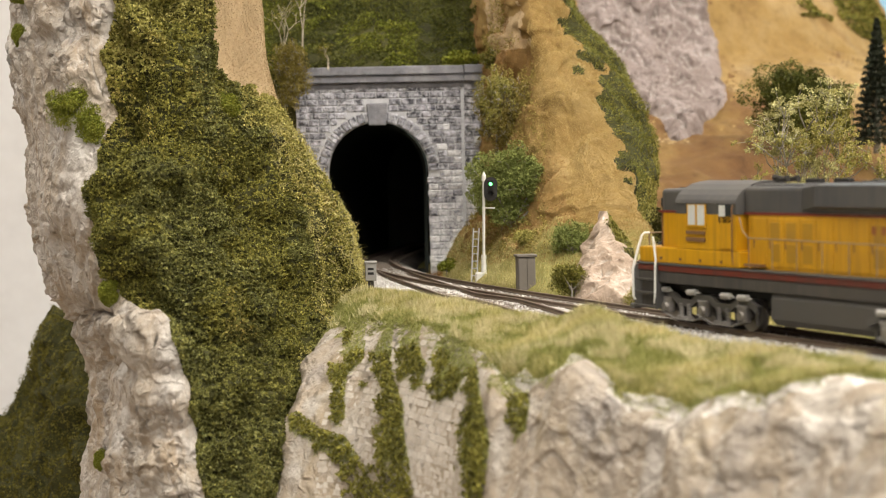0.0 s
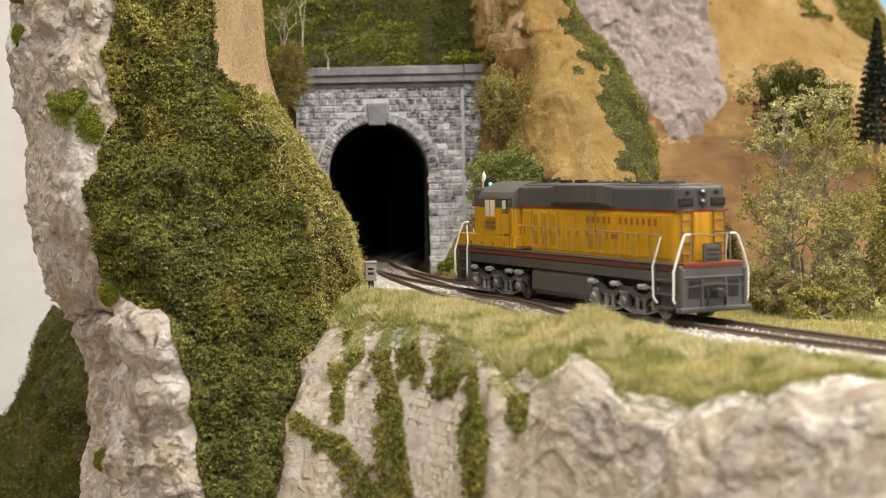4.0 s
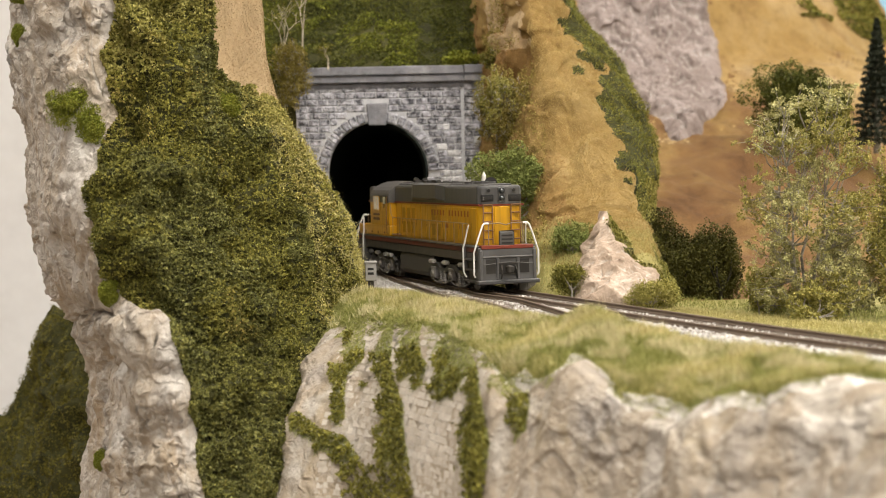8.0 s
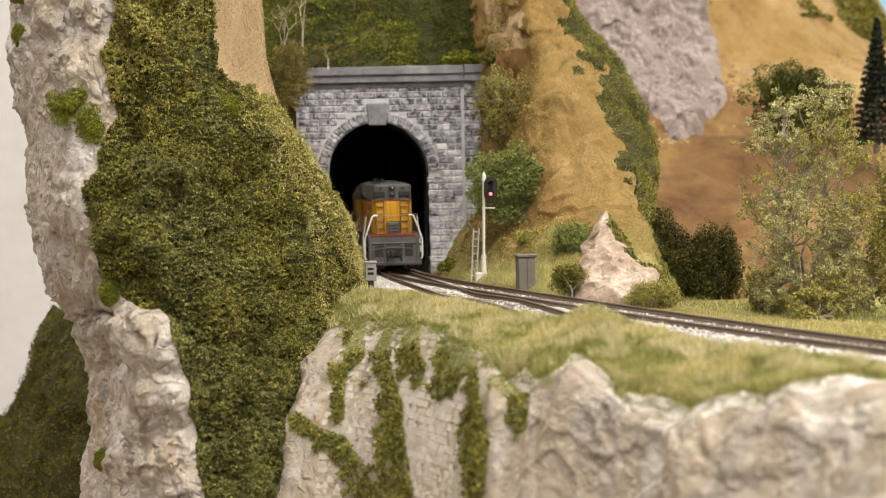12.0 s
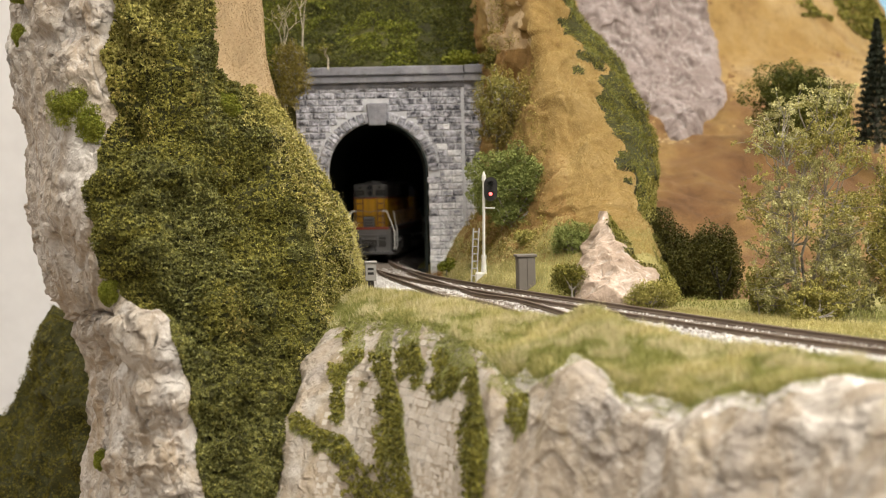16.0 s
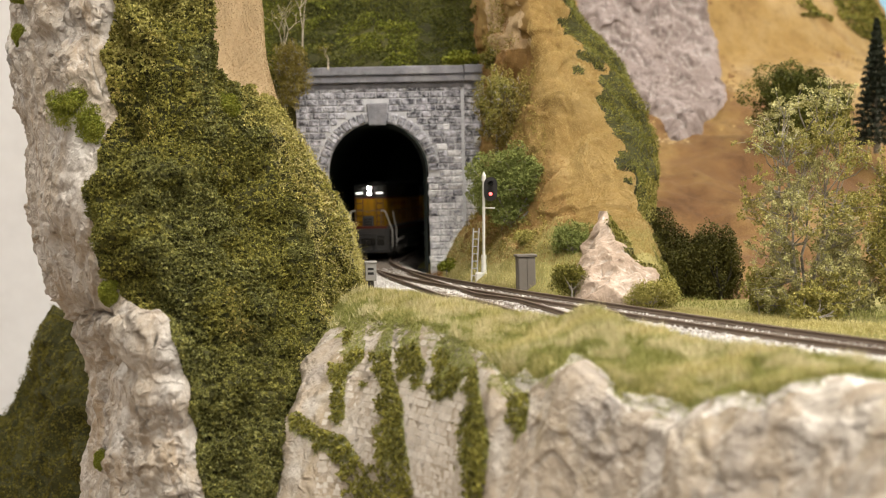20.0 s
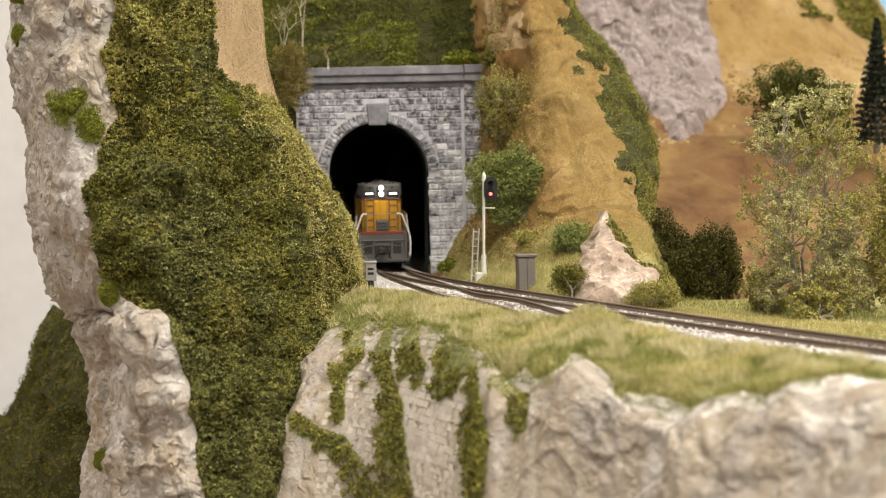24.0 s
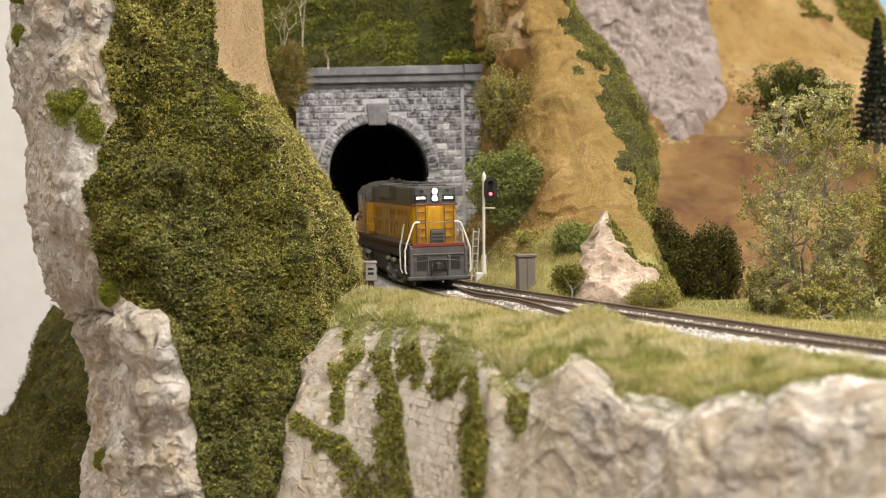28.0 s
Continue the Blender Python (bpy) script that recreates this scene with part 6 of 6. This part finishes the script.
def airy_tree(base, height, spread, seed):
    """A sparse tree: curved limbs off several stems, each ending in small leaf tufts with gaps between."""
    top = thing("sage_tree", *base, 0, "sparse sage green tree with bare grey twigs", "tree")
    r = np.random.default_rng(seed)
    wood, tufts = bmesh.new(), []
    stems = []
    for k in range(5):
        a = k / 5 * math.tau + r.uniform(-0.4, 0.4)
        lean = np.array([math.cos(a) * spread[0], math.sin(a) * spread[1], 0]) * r.uniform(0.25, 0.6)
        h = height * r.uniform(0.72, 0.95)
        pts = [np.array([0, 0, -2.0]) + (lean + (0, 0, h)) * t + r.normal(0, 1.3, 3) * (t > 0) + lean * 0.35 * math.sin(t * 3) for t in np.linspace(0, 1, 9)]
        stems.append(np.array(pts))
        for q0, q1, t in zip(pts, pts[1:], np.linspace(0, 1, 8)):
            rod(q0, q1, 0.95 * (1 - 0.8 * t), 6, 0.95 * (1 - 0.8 * t) * 0.88, bm=wood)
    joints = np.concatenate([q[1:] for q in stems])
    for k in range(250):
        t = r.random() ** 1.15
        a = r.uniform(0, math.tau)
        out = math.sqrt(r.uniform(0.12, 1)) * (0.75 + 0.3 * math.sin(t * math.pi) + 0.16 * math.sin(t * 19))
        e = np.array([math.cos(a) * spread[0] * out, math.sin(a) * spread[1] * out, 6 + t * (height - 7)])
        near = joints[np.argmin(np.linalg.norm((joints - e + (0, 0, 9)) * (1, 1, 0.8), axis=1))]
        m = near * 0.45 + e * 0.55 + r.normal(0, 1.2, 3) + (0, 0, -1.0)
        rod(near, m, 0.34, 5, 0.25, bm=wood)
        rod(m, e, 0.25, 4, 0.12, bm=wood)
        tufts += [(e, 3.2), (m * 0.4 + e * 0.6 + r.normal(0, 1.5, 3), 2.6)]
        for _ in range(3):
            tip = e + r.normal(0, 1, 3) * (3.4, 2.6, 2.6) + (0, 0, 1.2)
            rod(e, tip, 0.14, 4, 0.08, bm=wood)
            tufts.append((tip, 2.0))
    part("trunk", wood, BARK, top, "thin grey limbs and bare twigs")
    c = np.array([q for q, _ in tufts])
    w = np.array([q for _, q in tufts])
    yellow = fbm(c, 26, 2, seed) + 0.012 * c[:, 0] > 0.12
    for mat, on, label in ((LEAF_TREE, ~yellow, "sage green leaf tufts"), (LEAF_GOLD, yellow, "yellow green leaf tufts")):
        k = r.choice(np.where(on)[0], 28000 if mat is LEAF_TREE else 17000)
        d = r.normal(size=(len(k), 3))
        d /= np.linalg.norm(d, axis=1, keepdims=True)
        p = c[k] + d * w[k][:, None] * r.random((len(k), 1)) ** 0.6 * (1, 1, 0.7)
        v, f = leaf_arrays(p, d, 0.52, 0.3, 0.3)
        ob = tagged(new("crown", mesh_from("crown", v, f, mat)), label)
        ob.parent = top


plant("broadleaf_tree", (39, 828, 14), (39, 826, 50), (30, 12, 27), 95, 34000, 0.66, LEAF_MID, "mid-green broadleaf tree beside the tunnel portal", "tree", 60, lump=0.5)
plant("shrub", (38, 866, 66), (37, 858, 94), (21, 12, 29), 150, 21000, 0.5, LEAF_BROWN, "loose brown olive shrub against the ochre slope", "shrub", 260, lump=0.45)
plant("shrub", (33, 868, 70), (32, 852, 100), (15, 8, 22), 60, 7000, 0.5, LEAF_GOLD, "thin yellow olive shrub over the portal's corner", "shrub", 120, lump=0.4)
plant("shrub", (35, 925, 118), (35, 915, 128), (11, 8, 9), 40, 3600, 0.55, LEAF_OLIVE, "thin olive shrub beside the portal's coping", "shrub", 80, lump=0.45)
plant("shrub", (45, 788, 15), (45, 786, 22), (9, 6, 6), 34, 6000, 0.5, LEAF_GOLD, "low golden green shrub behind the signal", "shrub")
plant("shrub", (66, 752, 14), (66, 756, 23), (12, 8, 10), 40, 8000, 0.55, LEAF_MID, "low mid-green shrub on the slope", "shrub")
plant("shrub", (54, 825, 30), (54, 825, 35), (10, 8, 10), 12, 2000, 0.9, LEAF_MID, "mid-green shrub below the ochre slope", "shrub")
plant("shrub", (60, 690, 0), (61, 694, 6), (11, 6, 9), 40, 7000, 0.5, LEAF_OLIVE, "low olive shrub beside the rock outcrop", "shrub")
plant("shrub", (2, 880, -2), (2, 880, 2), (8, 5, 5), 9, 1300, 0.75, LEAF_BRIGHT, "small bright green tuft beside the portal", "shrub")
plant("shrub", (94, 664, -5), (94, 667, 1), (13, 6, 8), 40, 7000, 0.5, LEAF_GOLD, "low golden shrub at the foot of the outcrop", "shrub")
plant("shrub", (16, 962, 125), (15, 958, 130), (17, 7, 6), 14, 2600, 0.9, LEAF_BRIGHT, "bright green tuft on the portal's coping", "shrub")
plant("shrub", (-97, 925, 97), (-92, 912, 119), (16, 10, 27), 130, 16000, 0.52, LEAF_BROWN, "loose brown olive shrub beside the portal", "shrub", 220, lump=0.42)
plant("shrub", (28, 1000, 158), (28, 985, 165), (6, 5, 6), 9, 1300, 0.9, LEAF_SHADE, "small dark bush on the hillside above the portal", "shrub", stem=DARK_STEM)
for bx, by, bz, cx, cz, rx, rz in ((112, 752, -12, 111, 10, 14, 30), (121, 750, -12, 121, 4, 16, 26), (131, 748, -12, 131, 3, 16, 24), (140, 745, -12, 140, 6, 14, 27)):
    plant("dark_bush", (bx, by, bz), (cx, by + 6, cz), (rx, 10, rz), 90, 24000, 0.6, LEAF_SHADE, "dark green bush at the foot of the hill", "bush", stem=DARK_STEM, lump=0.85)
plant("far_bush", (254, 1090, 86), (254, 1085, 105), (38, 18, 32), 60, 16000, 1.1, LEAF_HILL, "dark green bush on the far hillside", "bush", stem=DARK_STEM, lump=0.75)
plant("far_bush", (286, 1085, 83), (281, 1080, 95), (22, 14, 24), 36, 9000, 1.1, LEAF_HILL, "dark green bush on the far hillside", "bush", stem=DARK_STEM)
airy_tree((158, 640, -9), 100, (26, 16), 5)
plant("shrub", (156, 622, -9), (156, 624, -2), (15, 7, 11), 26, 3600, 0.65, LEAF_GOLD, "low yellow green shrub at the foot of the tree", "shrub", 40, lump=0.6)
plant("shrub", (179, 655, -12), (179, 655, 8), (20, 10, 27), 80, 7500, 0.65, LEAF_TREE, "pale sage shrub with bare twigs beside the tree", "shrub", 160, lump=0.4)
plant("shrub", (149, 665, -10), (148, 665, 1), (13, 9, 16), 40, 3600, 0.72, LEAF_GOLD, "loose yellow green shrub behind the track", "shrub", 80, lump=0.45)
plant("sage_tree", (200, 650, -13), (199, 650, 26), (14, 12, 46), 150, 19000, 0.6, LEAF_GOLD, "dense yellow green tree beside the track", "tree", 120, lump=0.42)
plant("shrub", (141, 660, -9), (140, 660, 3), (9, 6, 11), 12, 1900, 0.75, LEAF_GOLD, "small yellow green shrub behind the track", "shrub", 20)
for tu, tv, r in ((2.48, 1.56, (13, 7, 11)), (2.8, 1.8, (8, 5, 10)), (1.42, 0.5, (7, 5, 7)), (1.5, 0.8, (4, 4, 7)), (2.7, 4.4, (6, 5, 7)), (1.25, 7.2, (4, 4, 6)), (4.9, 1.45, (8, 6, 7))):
    c = cliff.p[int(tv / cliff.rows * 419), int(tu / cliff.cols * 419)] + cliff.n[int(tv / cliff.rows * 419), int(tu / cliff.cols * 419)] * 1.5
    plant("moss_tuft", (c[0], c[1] + 3, c[2] - r[2] * 0.5), c, [0.82 * k for k in r], 40, 9000, 0.42, LEAF_BRIGHT, "bright green moss tuft on the rock", "moss tuft", group="moss tufts on the cliff")


def conifer(base, height, radius):
    top = thing("conifer", *base, 0, "dark slender conifer on the far hillside", "tree")
    part("trunk", rod((0, 0, -4), (0, 0, height), radius * 0.12, 7, 0.3), BARK, top)
    k = rng.random(5200)
    a = rng.uniform(0, math.tau, len(k))
    layer = 0.75 + 0.25 * np.cos(k * height / 5.0 * math.tau)
    r = radius * (1 - k) * layer * np.sqrt(rng.uniform(0.3, 1, len(k)))
    p = np.column_stack([r * np.cos(a), r * np.sin(a), 3 + k * (height - 2)])
    n = np.column_stack([np.cos(a), np.sin(a), -0.4 * np.ones(len(k))])
    v, f = leaf_arrays(p, n, 1.7, 1.0, 0.4)
    ob = new("crown", mesh_from("crown", v, f, LEAF_CONIFER))
    ob.parent = top


conifer((330, 1120, 69), 96, 24)


def twig_tree(base, height, spread, seed):
    """A nearly bare little tree of pale twigs."""
    top = thing("bare_twig_tree", *base, 0, "nearly bare pale twig tree above the portal", "tree")
    r = random.Random(seed)
    bm = bmesh.new()
    tips = []

    def grow(p, d, ln, w, depth):
        q = p + d * ln
        rod(p, q, w, 5, w * 0.7, bm=bm)
        tips.append(q)
        if depth:
            for _ in range(r.randint(2, 3)):
                grow(q, (d + Vector((r.uniform(-1, 1) * spread, r.uniform(-1, 1) * spread * 0.5, r.uniform(-0.3, 0.6)))).normalized(), ln * r.uniform(0.55, 0.8), w * 0.65, depth - 1)

    grow(Vector((0, 0, -2)), Vector((0.05, 0, 1)), height * 0.42, 0.75, 4)
    part("trunk", bm, PALE_TWIG, top)
    q = np.array([list(t) for t in tips])
    p = np.repeat(q, 6, 0) + rng.normal(0, 1.6, (len(q) * 6, 3))
    v, f = leaf_arrays(p, rng.normal(size=p.shape), 0.7, 0.4, 0.2)
    ob = new("crown", mesh_from("crown", v, f, LEAF_OLIVE))
    ob.parent = top


twig_tree((-87, 945, 130), 52, 0.7, 3)
twig_tree((-99, 940, 123), 40, 0.8, 5)
twig_tree((-71, 950, 127), 16, 1.3, 8)
plant("shrub", (-99, 935, 122), (-96, 940, 135), (14, 8, 16), 16, 2200, 0.8, LEAF_OLIVE, "loose olive shrub above the portal", "shrub", 50, lump=0.7)

# ---------------------------------------------------------------- cut-stone facing on the bank
def facing_material():
    m = bpy.data.materials.new("pale_tan_facing_stone")
    nt, b = tree(m)
    info = nt.nodes.new("ShaderNodeObjectInfo")
    c = stops(nt, info.outputs["Random"], [(0.0, (0.43, 0.375, 0.315)), (0.5, (0.48, 0.43, 0.37)), (1.0, (0.54, 0.495, 0.44))])
    f = noise_tex(nt, 330.0, 7, 0.75, where="Position")
    nt.links.new(mix(nt, 0.4, c, stops(nt, f, [(0.4, (0.36, 0.36, 0.36)), (0.62, (0.64, 0.64, 0.64))]), "OVERLAY"), b.inputs["Base Color"])
    b.inputs["Roughness"].default_value = 0.85
    bump(nt, b, [(noise_tex(nt, 700.0, 6, 0.7, where="Position"), 0.5)], 0.0004)
    return m


FACING = facing_material()


def flat_stone(k):
    """A dressed stone of unit size with a nearly even face and chamfered rim."""
    r = random.Random(k)
    bm = bmesh.new()
    rows = []
    for y, g in ((1.6, 0.0), (0.3, 0.0), (0.05, 0.05)):
        rows.append([bm.verts.new((x + (g if x < 0.5 else -g) * 0.6, y + r.uniform(-0.12, 0.12), z + (g if z < 0.5 else -g))) for x, z in ((0, 0), (0.5, 0), (1, 0), (1, 1), (0.5, 1), (0, 1))])
    for a, b in zip(rows, rows[1:]):
        for i in range(6):
            bm.faces.new((a[i], a[(i + 1) % 6], b[(i + 1) % 6], b[i]))
    bm.faces.new((rows[2][0], rows[2][1], rows[2][4], rows[2][5]))
    bm.faces.new((rows[2][1], rows[2][2], rows[2][3], rows[2][4]))
    bmesh.ops.recalc_face_normals(bm, faces=bm.faces)
    me = bpy.data.meshes.new("facing_stone")
    bmesh.ops.scale(bm, vec=(U, U, U), verts=bm.verts)
    bm.to_mesh(me)
    bm.free()
    return me


FLAT_STONES = [flat_stone(k) for k in range(8)]
facing_meshes = []
for me in FLAT_STONES:
    c = me.copy()
    c.materials.clear()
    c.materials.append(FACING)
    facing_meshes.append(c)
bank_ob = scene.objects["bank"]
for row in range(36):
    zc = -4 - row * 2.5
    uu = 1.35 + 0.02 * (row % 2)
    while uu < 3.5:
        k = int(round(uu / bank.cols * (bank.u.shape[1] - 1)))
        col = bank.p[:, k]
        lo = int(3.05 / bank.rows * (len(col) - 1))
        zs = col[lo:, 2]
        if not (zs.min() < zc < zs.max()):
            uu += 0.05
            continue
        i = lo + int(np.argmin(np.abs(zs - zc)))
        q, nn = Vector(col[i]), Vector(bank.n[i, k])
        along = Vector(bank.p[i, min(k + 3, bank.p.shape[1] - 1)]) - Vector(bank.p[i, k])
        w = random.uniform(3.4, 6.2)
        du = w / max(along.length / (3 * bank.cols / (bank.u.shape[1] - 1)), 1e-3)
        uv = (np.array([uu + du / 2]), np.array([bank.v[i, k]]))
        if not drip(np.array([col[i]]), *uv)[0]:
            x = Vector((along.x, along.y, 0)).normalized()
            y = -(nn - x * nn.dot(x)).normalized()
            z = x.cross(y)
            m = Matrix((x, y, z)).transposed().to_4x4()
            m.translation = (q - y * random.uniform(0.14, 0.26)) * U
            ob = new("facing_stone", facing_meshes[random.randrange(8)])
            ob.parent = bank_ob
            ob.matrix_basis = m @ Matrix.Diagonal((w - 0.06, 1, 2.46, 1))
        uu += du

motions()
